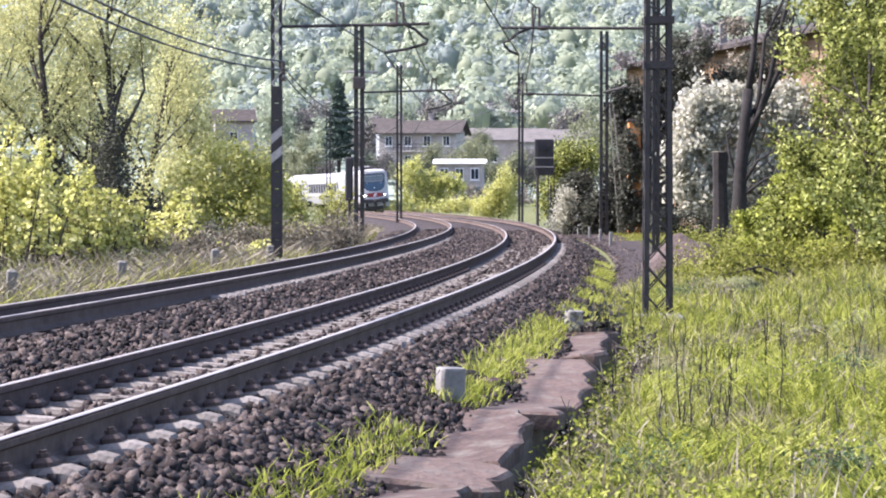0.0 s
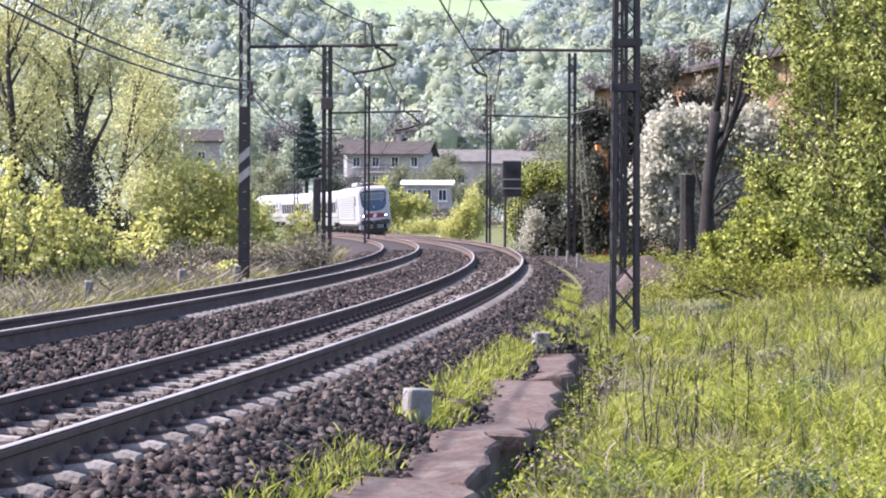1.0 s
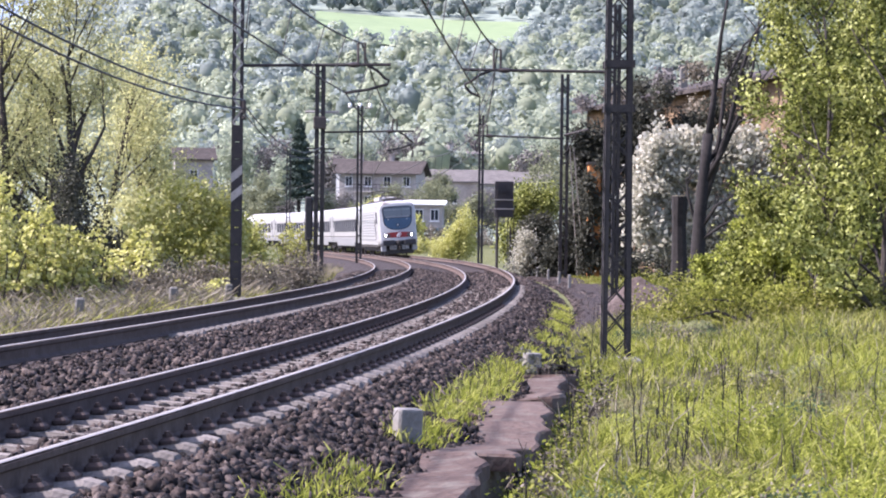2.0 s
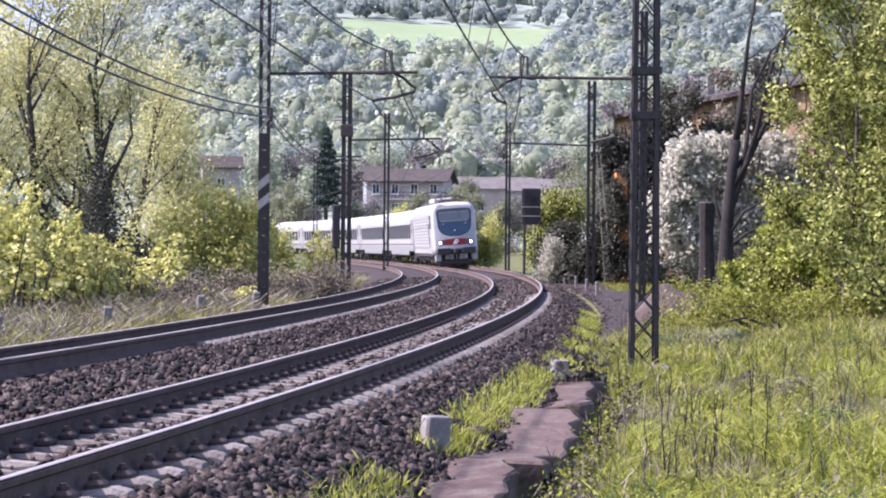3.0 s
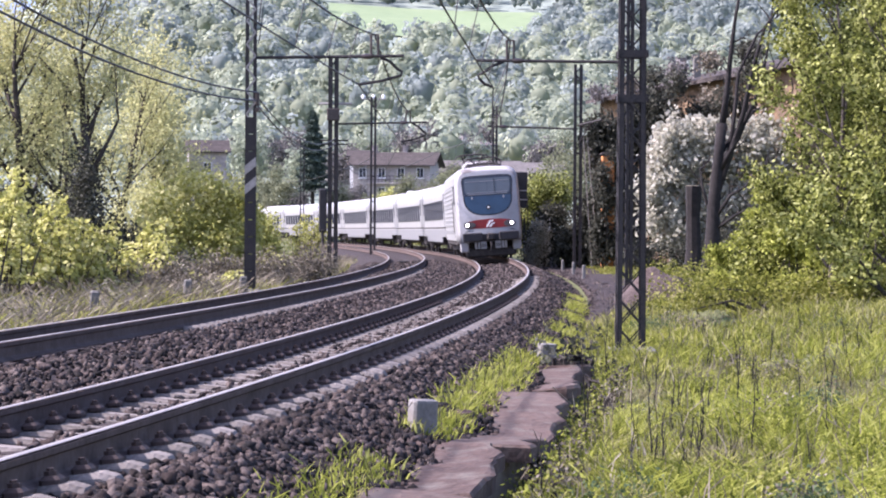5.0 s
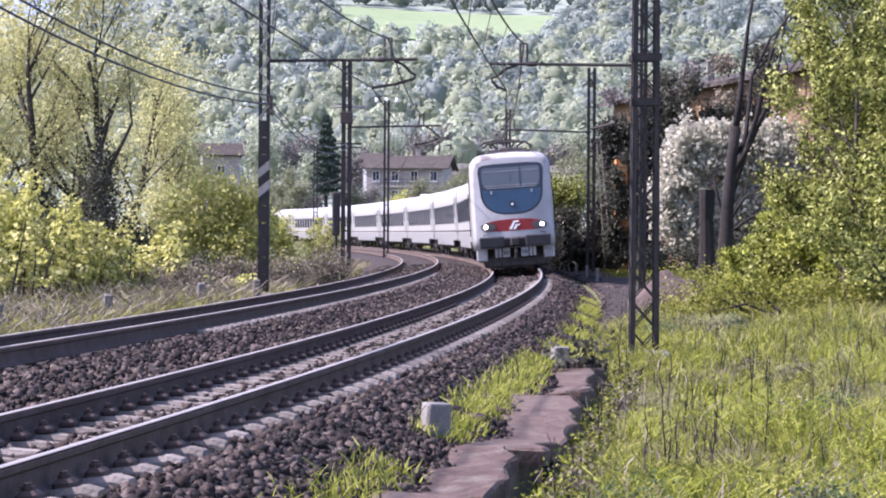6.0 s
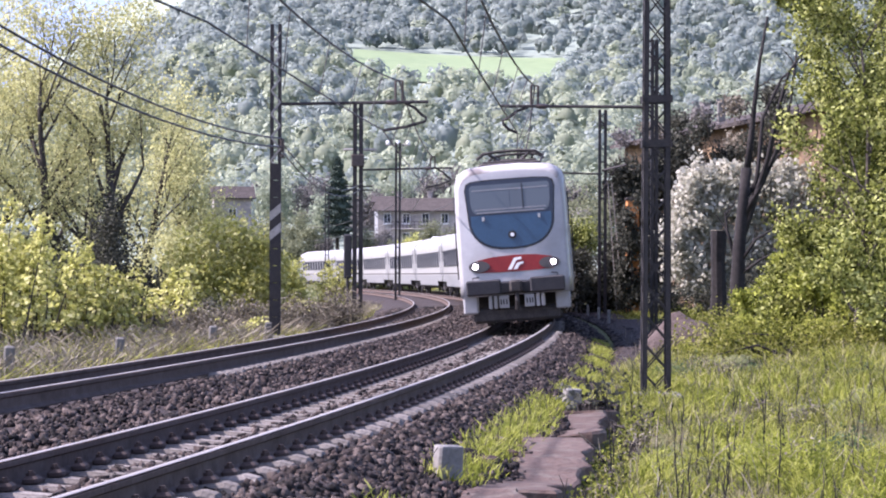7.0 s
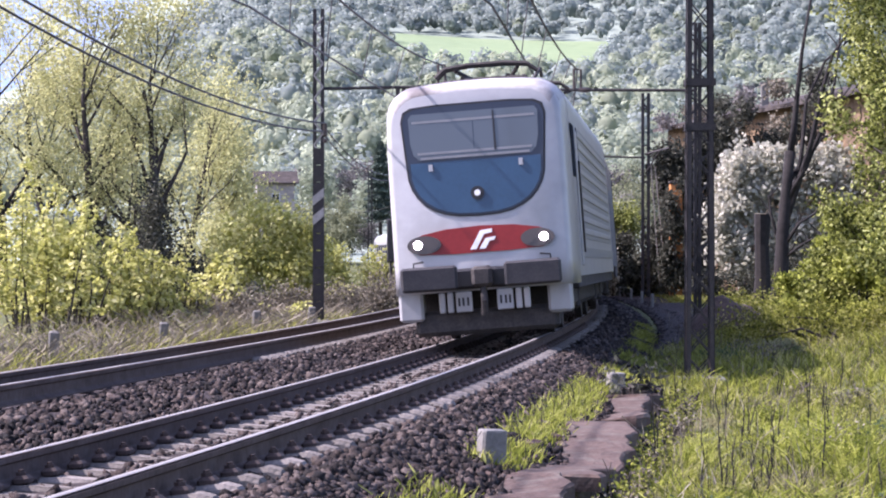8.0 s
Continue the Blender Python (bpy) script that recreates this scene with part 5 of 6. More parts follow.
    bush("hedge_bush", at(1500, 57), 57, [(0, 0, 1.0, 1.5, 0.8, 0.9), (-1.4, 0, 0.75, 0.9, 0.6, 0.45), (-1.1, 0, 1.5, 0.8, 0.6, 0.3), (-0.6, 0, 2.4, 0.8, 0.6, 0.4), (1.2, 0, 2.6, 1.3, 0.8, 1.4), (-0.7, 0, 1.6, 0.9, 0.6, 0.5), (0.4, 0, 4.0, 0.7, 0.7, 1.6), (1.2, 0, 5.6, 1.0, 0.8, 1.8)], M_TLEAF, 22000, 0.11, 84, "spreading olive-green hedge with layered branches", 10, tuft=0.13, clumps=0.025)
    for k, (u, v, d, w) in enumerate(((1335, 395, 60, 0.55), (1385, 370, 59, 0.75), (1350, 440, 58, 0.7), (1420, 425, 57, 0.9), (1400, 330, 59, 0.5), (1450, 370, 56, 0.8), (1480, 450, 55, 0.9),
                                       (1500, 320, 56, 0.8), (1540, 400, 55, 0.9), (1410, 285, 58, 0.4), (1560, 470, 54, 0.9))):
        zc = hgt(v, d) - float(terrain(at(u, d), d))
        bush("hedge_bush", at(u, d), d, [(0, 0, zc, w, 0.5, 0.13), (w * 0.5, 0.1, zc - 0.22, w * 0.7, 0.45, 0.12), (-w * 0.35, 0, zc + 0.2, w * 0.55, 0.4, 0.11)], M_HLEAF, int(2300 * w), 0.11, 900 + k,
             "low layered bough of fresh yellow-green leaves", 3, "hedge boughs", 0.07, clumps=0.06)
    bush("brown_brush", at(1235, 62), 62, [(0, 0, 0.25, 0.6, 0.6, 0.35), (-0.5, 0, 0.2, 0.5, 0.5, 0.3)], M_DRY, 2600, 0.06, 86, "brown withered brush behind the lattice mast", 8)
    # earth heap beside the lattice mast
    g = 14
    V, F = [], []
    for i in range(g + 1):
        for j in range(g + 1):
            a, b = i / g * 2 - 1, j / g * 2 - 1
            V.append((a * 1.15, b * 0.9, 0.85 * max(0.0, 1 - a * a) * max(0.0, 1 - b * b) * (1 + 0.5 * noise.noise(Vector((a * 2.5, b * 2.5, 1)))) + 0.05 * noise.noise(Vector((a * 9, b * 9, 4))) - 0.08))
    F = [(i * (g + 1) + j, (i + 1) * (g + 1) + j, (i + 1) * (g + 1) + j + 1, i * (g + 1) + j + 1) for i in range(g) for j in range(g)]
    heap = new("earth_mound", pydata_np("earth_mound", np.array(V), np.array(F), M_EARTH))
    heap.matrix_basis = Matrix.Translation((at(1218, 58), 58, float(terrain(at(1218, 58), 58))))
    tagged(heap, "low heap of brown earth and gravel in the grass", "mound")
    # corner of an orange outbuilding swallowed by ivy
    x0, z0 = at(1122, 102.4), float(terrain(at(1122, 102.4), 102.4)) - 0.1
    ou = thing("orange_pier", Matrix.Translation((x0, 102.4, z0)), "orange plastered pier half hidden in ivy", "pier")
    part("shaft", Shape().box((0, 0, (4.25 - z0) / 2), (0.5, 0.5, 4.25 - z0), bevel=0.03), M_ORANGE, ou)
    part("cap", Shape().box((0, 0, 4.3 - z0), (0.6, 0.6, 0.12), bevel=0.03), M_TILE, ou, "brown tile cap")
    bush("ivy_bush", x0, 102.0, [(0.0, 0, 2.5 - z0, 0.5, 0.3, 0.8), (-0.35, 0, 1.2 - z0, 0.3, 0.25, 0.9), (-0.25, 0, 3.5 - z0, 0.2, 0.2, 0.6), (0.25, 0, 4.25 - z0, 0.22, 0.2, 0.35), (0.2, 0, 0.6 - z0, 0.4, 0.25, 0.6), (-0.3, 0, 0.3 - z0, 0.3, 0.25, 0.5)], M_DLEAF, 4600, 0.15, 158, "dark ivy clinging to the orange pier", 4, z=z0)
    bush("weed_bush", at(1300, 68), 68, [(-1.0, 0, 0.3, 0.9, 0.7, 0.4), (0.4, 0, 0.35, 1.0, 0.7, 0.45)], M_GRASS, 3600, 0.08, 87, "pale yellow-green weeds before the bare tree", 8)
    bush("weed_bush", at(1460, 50), 50, [(-1.8, 0, 0.3, 1.3, 0.7, 0.4), (0, 0, 0.35, 1.3, 0.7, 0.5), (1.6, 0, 0.4, 1.2, 0.7, 0.5)], M_GRASS, 9000, 0.07, 85, "knee-high pale weeds along the hedge", 8)
    rng = random.Random(9)
    for i in range(44):
        y = rng.uniform(20, 46)
        x = rng.uniform(0.0, 0.19) * y
        if float(line_offset(np.array(x), np.array(y))) < -2.75:
            weed(x, y, rng.uniform(0.35, 0.8), 200 + i)
    for i in range(26):
        y = rng.uniform(19, 36)
        x = (rng.uniform(960, 1420) - 784) / 4465 * y
        if float(line_offset(np.array(x), np.array(y))) < -2.7:
            weed(x, y, rng.uniform(0.3, 0.6), 400 + i)
    for u, v, h in ((1080, 23, 0.95), (1095, 23.5, 0.6), (1010, 17, 0.6), (770, 14.5, 0.25)):
        weed(at(u, v), v, h, int(u))
    dk = bush("dead_brush", at(1065, 31), 31, [(0, 0, 0.42, 0.28, 0.25, 0.12), (-0.25, 0, 0.35, 0.2, 0.2, 0.1)], M_DLEAF, 260, 0.08, 91, "dark dead twigs heaped on the wall end", 14, group="")


# ---- hillside woods ----
def build_woods():
    """Billowing crowns: each a few lobes round a core, covered with leaf sprays that lie along the lobes."""
    rng = np.random.default_rng(33)
    bm = bmesh.new()
    bmesh.ops.create_icosphere(bm, subdivisions=1, radius=1)
    bv = np.array([v.co[:] for v in bm.verts])
    bf = np.array([[v.index for v in f.verts] for f in bm.faces])
    bm.free()
    n = 5200
    y = 385 + 1090 * rng.random(n) ** 0.85
    x = (rng.random(n) - 0.5) * 0.44 * y + rng.normal(size=n) * 4
    keep = ~meadow_mask(x, y)
    x, y = x[keep], y[keep]
    n = len(x)
    r = (2.3 + 2.5 * rng.random(n) ** 1.5) * (1 + 0.00015 * y)
    C = np.stack([x, y, terrain(x, y) + r * (0.8 + 0.6 * rng.random(n))], 1)
    tall = 0.9 + 0.5 * rng.random(n)
    # painted haze: the blue-grey colour takes more crowns with distance
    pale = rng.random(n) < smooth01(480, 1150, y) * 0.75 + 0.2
    core = bv[None] * (0.45 + 0.2 * rng.random((n, len(bv), 1))) * r[:, None, None]
    core[..., 2] *= tall[:, None]
    V = core + C[:, None]
    # lobes on the upper and outer side of each crown
    m, q = 7, 13
    L = rng.normal(size=(n, m, 3))
    L[..., 2] = np.abs(L[..., 2]) * 0.9
    L /= np.linalg.norm(L, axis=2)[..., None]
    lr = (0.34 + 0.22 * rng.random((n, m, 1))) * r[:, None, None]
    lc = L * (0.58 * r)[:, None, None]
    lc[..., 2] *= tall[:, None]
    d = rng.normal(size=(n, m, q, 3)) + 1.1 * L[:, :, None]
    d /= np.linalg.norm(d, axis=3)[..., None]
    Q = (C[:, None, None] + lc[:, :, None] + d * lr[:, :, None] * (0.82 + 0.28 * rng.random((n, m, q, 1)))).reshape(-1, 3)
    d = (d + 0.5 * L[:, :, None]).reshape(-1, 3)
    d /= np.linalg.norm(d, axis=1)[:, None]
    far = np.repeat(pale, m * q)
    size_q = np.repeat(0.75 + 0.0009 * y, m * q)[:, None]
    for sel, leaf, mat, label in ((~pale, ~far, M_FOREST, "haze-paled green spring woods covering the hillside"), (pale, far, M_FARWOOD, "budding woods high on the hill, tinted haze blue-grey")):
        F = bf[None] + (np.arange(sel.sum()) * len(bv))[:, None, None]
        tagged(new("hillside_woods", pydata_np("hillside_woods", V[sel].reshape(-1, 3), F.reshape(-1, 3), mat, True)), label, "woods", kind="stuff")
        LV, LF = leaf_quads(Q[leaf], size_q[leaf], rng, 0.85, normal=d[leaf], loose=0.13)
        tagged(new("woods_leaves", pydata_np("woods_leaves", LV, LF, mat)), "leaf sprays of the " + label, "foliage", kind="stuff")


def meadow_mask(x, y):
    """The grass clearing high on the hill."""
    u, v = x / y * 4465 + 784, y
    return (v > 765) & (v < 1055) & (u > 625 - 0.1 * (v - 800)) & (u < 985 + 0.12 * (v - 800))


def build_ridge():
    """Blue mountain far behind the hill's left shoulder, distance haze painted into its colour."""
    xs = np.linspace(-1500, 500, 60)
    V, n = [], len(xs)
    for j, (yy, k) in enumerate(((3600, 0.0), (3750, 0.5), (3900, 1.0))):
        for x in xs:
            top = 620 + 60 * noise.noise(Vector((x * 0.004, 0, 0))) + 22 * noise.noise(Vector((x * 0.02, 3, 0)))
            V.append((x, yy, 120 + k * (top - 120)))
    i = (np.arange(2)[:, None] * n + np.arange(n - 1)[None]).ravel()
    F = np.stack([i, i + 1, i + n + 1, i + n], 1)
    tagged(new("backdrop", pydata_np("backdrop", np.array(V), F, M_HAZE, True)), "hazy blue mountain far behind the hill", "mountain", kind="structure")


def build_meadow():
    ys = np.linspace(835, 1050, 30)
    us = np.linspace(0, 1, 30)
    X, Y = [], []
    for yy in ys:
        a, b = (615 - 784) / 4465 * yy, (990 - 784) / 4465 * yy
        X.append(a + (b - a) * us + 3 * np.sin(yy * 0.05))
        Y.append(np.full(30, yy))
    X, Y = np.array(X), np.array(Y)
    V = np.stack([X, Y, terrain(X, Y) + 0.6], -1).reshape(-1, 3)
    i = (np.arange(29)[:, None] * 30 + np.arange(29)[None]).ravel()
    F = np.stack([i, i + 1, i + 31, i + 30], 1)
    tagged(new("hill_meadow", pydata_np("hill_meadow", V, F, M_MEADOW, True)), "bright green meadow clearing on the wooded hill", "meadow", kind="structure")


# ---- buildings ----
def house(name, x, y, z0, w, d, h, roof_h, turn, wall_mat, roof_mat, label, rows, cols, chimney=0, eave=0.5, balcony=False):
    """Gabled house with window openings set into the front and a tiled roof."""
    t = thing(name, Matrix.Translation((x, y, z0)) @ Matrix.Rotation(radians(turn), 4, "Z"), label, "house", "village houses")
    part("wall", Shape().box((0, 0, h / 2), (w, d, h)).add(
        [(-w / 2, -d / 2, h), (-w / 2, d / 2, h), (-w / 2, 0, h + roof_h * 0.92), (w / 2, -d / 2, h), (w / 2, d / 2, h), (w / 2, 0, h + roof_h * 0.92)],
        [(0, 2, 1), (3, 4, 5)]), wall_mat, t)
    for sg in (-1, 1):
        sh = Shape()
        a, b = Vector((0, 0, h + roof_h)), Vector((0, sg * (d / 2 + eave), h - roof_h * eave / (d / 2)))
        L = w / 2 + eave
        th = Vector((0, 0, 0.16))
        sh.loft([[Vector((q, 0, 0)) + p for p in ((a, b, b + th, a + th) if sg > 0 else (a, a + th, b + th, b))] for q in (-L, L)])
        r = part("roof", sh, roof_mat, t)
    for k in range(chimney):
        part("chimney", Shape().box((-w * 0.3 + k * w * 0.4, d * 0.1, h + roof_h + 0.25), (0.6, 0.6, 1.4), bevel=0.03).box((-w * 0.3 + k * w * 0.4, d * 0.1, h + roof_h + 1.0), (0.8, 0.8, 0.14)), M_PLASTER, r)
    if balcony:
        b = part("balcony", Shape().box((0, -d / 2 - 0.6, h * 0.5), (w * 0.6, 1.2, 0.16), bevel=0.03), M_PLASTER, t)
        part("railing", Shape().box((0, -d / 2 - 1.15, h * 0.5 + 0.95), (w * 0.6, 0.05, 0.06)).box((0, -d / 2 - 1.15, h * 0.5 + 0.5), (w * 0.6, 0.04, 0.05)), M_STEEL, b)
        for k in range(13):
            part("baluster", Shape().box((-w * 0.3 + k * w * 0.05, -d / 2 - 1.15, h * 0.5 + 0.5), (0.05, 0.05, 0.9)), M_STEEL, b)
    for i in range(rows):
        for j in range(cols):
            wx, wz = -w / 2 + (j + 0.5) * w / cols, h * (i + 0.55) / rows
            sh = Shape().box((0, 0, 0), (0.95, 0.1, 1.3)).box((0, -0.07, -0.72), (1.15, 0.2, 0.09))
            f = part("window", sh, M_TRIMW, t, m=Matrix.Translation((wx, -d / 2 - 0.02, wz)))
            for q in (-0.22, 0.22):
                part("pane", Shape().box((q, -0.055, 0), (0.38, 0.03, 1.15)), M_GLASSD, f)
    return t


def build_village():
    z = lambda yy: float(terrain(0, yy))
    D = 330
    house("village_house", at(748, D), D, hgt(290, D) - 1, 10, 9, 5.0, 1.5, -8, M_PLASTER, M_TILE, "pale plastered house with a brown tiled roof", 2, 4, 2, 0.8, True)
    house("village_house", at(688, D + 8), D + 8, hgt(290, D) - 1, 3.2, 8, 6.2, 0.8, 0, M_WHITE, M_TILE, "narrow white-walled house end", 2, 1)
    house("village_house", at(870, D + 30), D + 30, hgt(275, D + 30) - 3.4, 15, 9, 5.5, 1.6, 3, M_PLASTER, M_GREYROOF, "long low house with a grey roof", 1, 5, 1)
    house("village_house", at(985, D + 20), D + 20, hgt(275, D + 20) - 3.6, 9, 9, 5.4, 1.6, -5, M_PLASTER, M_GREYROOF, "low house with a dark grey roof", 1, 3, 0)
    house("village_house", at(885, D + 70), D + 70, hgt(240, D + 70) - 2, 5, 6, 5.5, 0.5, 10, M_PLASTER, M_GREYROOF, "white block house on the slope", 2, 2, 1)
    house("village_house", at(412, 300), 300, hgt(250, 300) - 2, 4.4, 5.0, 4.4, 1.2, 8, M_PLASTER, M_TILE, "small hut with a grey pitched roof in the trees", 1, 1, 0)
    house("garden_shed", at(815, 285), 285, hgt(312, 285) - 1.2, 5.2, 4, 2.6, 0.35, -4, M_PLASTER, M_TRIMW, "pale garden shed with a white metal roof", 1, 3, 0, 0.4)
    # overgrown ochre house beside the line: long side towards the track, with tiled roof and two chimneys
    a, b = Vector((14.6, 96, 0)), Vector((9.0, 124, 0))
    ln = (b - a).length
    ang = math.degrees(math.atan2(b.y - a.y, b.x - a.x))
    mid = (a + b) / 2
    nrm = Vector((b.y - a.y, -(b.x - a.x), 0)).normalized()
    c = mid + nrm * 4.0
    h = house("ochre_house", c.x, c.y, -0.7, ln, 8.0, 8.3, 1.0, ang + 180, M_OCHRE, M_TILE, "old ochre plastered house overgrown with ivy", 0, 0, 0, 0.6)
    for k, q in enumerate((0.62, 0.70)):
        p = a.lerp(b, q) + nrm * 1.5
        part("chimney", Shape().box((0, 0, 0), (0.34, 0.34, 1.5), bevel=0.03).box((0, 0, 0.75), (0.44, 0.44, 0.12)), M_POST, h, m=h.matrix_basis.inverted() @ Matrix.Translation((p.x, p.y, 8.35)))
    # creepers and brush along the eaves and down the wall
    for k, q in enumerate((0.12, 0.3, 0.45, 0.58, 0.72, 0.9)):
        p = a.lerp(b, q) - nrm * 0.9
        bush("wall_creeper", p.x, p.y, [(0, 0, 8.3, 0.5, 1.6, 0.3), (0.1, 0.5, 7.3 - 0.9 * (k % 3), 0.35, 1.2, 0.8)], (M_DLEAF, M_DRY, M_VBARE)[k % 3], 1500, 0.16, 700 + k,
             "creeper hanging over the eaves of the ochre house", 3, "wall creepers", category="creeper", clumps=0.08)
    # conifer among the houses
    t = thing("conifer", Matrix.Translation((at(600, 300), 300, hgt(275, 300))), "tall dark conifer among the village houses", "tree")
    part("trunk", Shape().tube([(0, 0, -3), (0, 0, 8.6)], [0.25, 0.05], 7), M_BARK, t)
    rng = np.random.default_rng(8)
    n = 9000
    u = rng.random(n) ** 0.8
    zz = 9.0 * (1 - u)
    lay = 0.75 + 0.25 * np.cos(zz * 7)
    a2 = rng.random(n) * 6.28
    rr = (0.15 + 2.4 * u ** 0.7 * lay) * rng.random(n) ** 0.4
    V, F = leaf_quads(np.stack([np.cos(a2) * rr, np.sin(a2) * rr, zz - 0.3 * rr], 1), 0.45, rng, 0.5)
    part("crown", pydata_np("crown", V, F, M_CONIFER), None, t)
    # belt of tall trees where the hill meets the village
    vr = random.Random(77)
    for k in range(20):
        u, d, hh = 370 + 37 * k + vr.uniform(-12, 12), vr.uniform(350, 420), vr.uniform(8, 12)
        # two of three trees take the haze-tinted hill colours
        bush("slope_tree", at(u, d), d, [(0, 0, hh * 0.55, hh * 0.26, hh * 0.2, hh * 0.42), (hh * 0.16, 0, hh * 0.75, hh * 0.16, hh * 0.16, hh * 0.24), (-hh * 0.17, 0, hh * 0.6, hh * 0.17, hh * 0.2, hh * 0.3)],
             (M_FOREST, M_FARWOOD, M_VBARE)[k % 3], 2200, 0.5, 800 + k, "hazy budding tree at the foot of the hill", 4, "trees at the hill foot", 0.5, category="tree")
    for k, (u, d, hh) in enumerate(((655, 305, 6.5), (712, 308, 5.0), (775, 306, 5.6), (805, 310, 7.2), (400, 282, 5.6), (440, 276, 6.2), (930, 300, 5.4), (870, 305, 5.2), (985, 296, 5.0))):
        bush("village_tree", at(u, d), d, [(0, 0, hh * 0.5, hh * 0.26, hh * 0.2, hh * 0.42), (hh * 0.18, 0, hh * 0.75, hh * 0.16, hh * 0.16, hh * 0.24), (-hh * 0.2, 0, hh * 0.7, hh * 0.15, hh * 0.16, hh * 0.25)],
             (M_VBARE, M_VTREE)[k % 2], 1500, 0.24, 1200 + k, "thin budding garden tree before the houses", 9, "village trees", 0.25, category="tree")
    # trees between and behind the houses
    for k, (u, d, hh, m) in enumerate(((470, 260, 8, M_VTREE), (540, 290, 7, M_VTREE), (640, 300, 6, M_VTREE), (905, 300, 6.5, M_VTREE), (1030, 240, 10.5, M_VTREE), (1060, 200, 9, M_VTREE),
                                       (960, 310, 6, M_VTREE), (430, 250, 6, M_VTREE), (360, 270, 8, M_VTREE), (840, 345, 7, M_VTREE), (720, 350, 8, M_VTREE), (675, 315, 5.5, M_VBARE), (790, 312, 6, M_VBARE), (850, 318, 6.5, M_VTREE), (925, 322, 6, M_VBARE), (580, 312, 6.5, M_VBARE), (760, 300, 4.2, M_VTREE), (748, 298, 7.5, M_VTREE), (822, 300, 8, M_VTREE), (1000, 315, 7, M_VBARE), (520, 320, 7, M_VTREE), (395, 285, 5, M_VTREE))):
        bush("village_tree", at(u, d), d, [(0, 0, hh * 0.55, hh * 0.24, hh * 0.24, hh * 0.36), (hh * 0.15, 0, hh * 0.8, hh * 0.16, hh * 0.16, hh * 0.2), (-hh * 0.17, 0, hh * 0.45, hh * 0.18, hh * 0.2, hh * 0.26)],
             m, 3400, 0.28, 300 + k, "pale leafy tree standing among the houses", 5, "village trees", 0.35, category="tree")


def build_lineside():
    # signal board
    d = 122
    t = thing("signal", Matrix.Translation((at(963, d), d, -0.6)), "tall black signal board on a dark post", "railway signal")
    part("post", Shape().tube([(-0.32, 0, 0), (-0.32, 0, 4.6)], 0.07, 8).tube([(0.33, 0.1, 0), (0.33, 0.1, 2.4)], 0.05, 8), M_STEEL, t)
    part("board", Shape().box((0, 0, 3.75), (0.92, 0.12, 1.75), bevel=0.03), M_SIGNAL, t)
    for zz in (3.28, 3.72):
        part("crossbar", Shape().box((0, -0.09, zz), (0.94, 0.05, 0.06)), M_STRIPE, t)
    part("hood", Shape().tube([(0, -0.06, 4.2), (0, -0.3, 4.2)], [0.14, 0.15], 10), M_BLACK, t)
    part("ladder", Shape().bar((0.2, 0.2, 0), (0.2, 0.2, 3.4), 0.04).bar((0.5, 0.2, 0), (0.5, 0.2, 3.4), 0.04), M_STEEL, t)
    # relay post beside the bend mast
    t = thing("signal", Matrix.Translation((at(618, 110), 110, -0.6)), "dark small signal head beside the mast", "railway signal")
    part("post", Shape().tube([(0, 0, 0), (0, 0, 3.3)], 0.06, 8), M_STEEL, t)
    part("board", Shape().box((0, 0, 2.6), (0.34, 0.2, 1.9), bevel=0.05), M_SIGNAL, t)
    # concrete fence posts beyond the far track
    for u, v, d in ((213, 510, 48.5), (378, 477, 56), (553, 446, 78), (602, 437, 88), (17, 540, 41), (476, 455, 64)):
        zt = float(terrain(at(u, d), d))
        ob = part("fence_post", Shape().box((0, 0, 0.27), (0.18, 0.15, 0.8), bevel=0.03), M_POST, m=Matrix.Translation((at(u, d), d, zt + 0.02)) @ pose(0, 0, 0, 2, 3, 10))
        tagged(ob, "short weathered concrete post beyond the far track", "post", "concrete posts")
    for k, s in enumerate((62, 70, 78, 86, 94)):
        p = on_line(s, -2.75, 0)
        ob = part("fence_post", Shape().box((0, 0, 0.2), (0.1, 0.1, 0.55), bevel=0.02), M_CONC, m=Matrix.Translation((p.x, p.y, float(terrain(p.x, p.y)) + 0.05)))
        tagged(ob, "small grey concrete stake at the ballast edge", "post", "ballast stakes")
    marker(-3.0, -1.83, -0.62, 0.21, 0.42, 20)
    marker(9.3, -2.08, -0.62, 0.22, 0.32, 15)
    # slab at the foot of the striped mast, cable channel beside the bend
    tagged(part("concrete_slab", Shape().box((0, 0, 0), (1.1, 0.7, 0.12), bevel=0.03), M_CONC, m=Matrix.Translation((at(440, 60), 60, -0.62))), "flat pale concrete slab in the dry brush", "slab")
    # drain cover between the far rails
    tagged(part("track_box", Shape().box((0, 0, 0), (0.5, 0.7, 0.12), bevel=0.03), M_UNDER, m=Matrix.Translation(on_line(83, GAP + 0.1, -0.2))), "dark metal box between the far rails", "box")


# ---- train ----
def body_ring(w, zb, zt, y, shoulder=0.62, rake=0.0, z_rake=1.9, inset=0.0, reach=0.55):
    """Cross-section: straight sides, rounded shoulders, arched roof, from lower left round the top."""
    pts = [(-w + inset, zb), (-w, zb + 0.35), (-w, zt - shoulder - 0.5), (-w * 0.985, zt - shoulder)]
    for k in range(1, 7):
        a = math.pi / 2 * k / 6
        pts.append((-w * 0.985 + (1 - math.cos(a)) * w * reach, zt - shoulder + math.sin(a) * shoulder * 0.93))
    pts.append((-w * 0.2, zt))
    pts = pts + [(-x, z) for x, z in reversed(pts)]
    return [Vector((x, y + rake * (z - z_rake), z)) for x, z in pts]


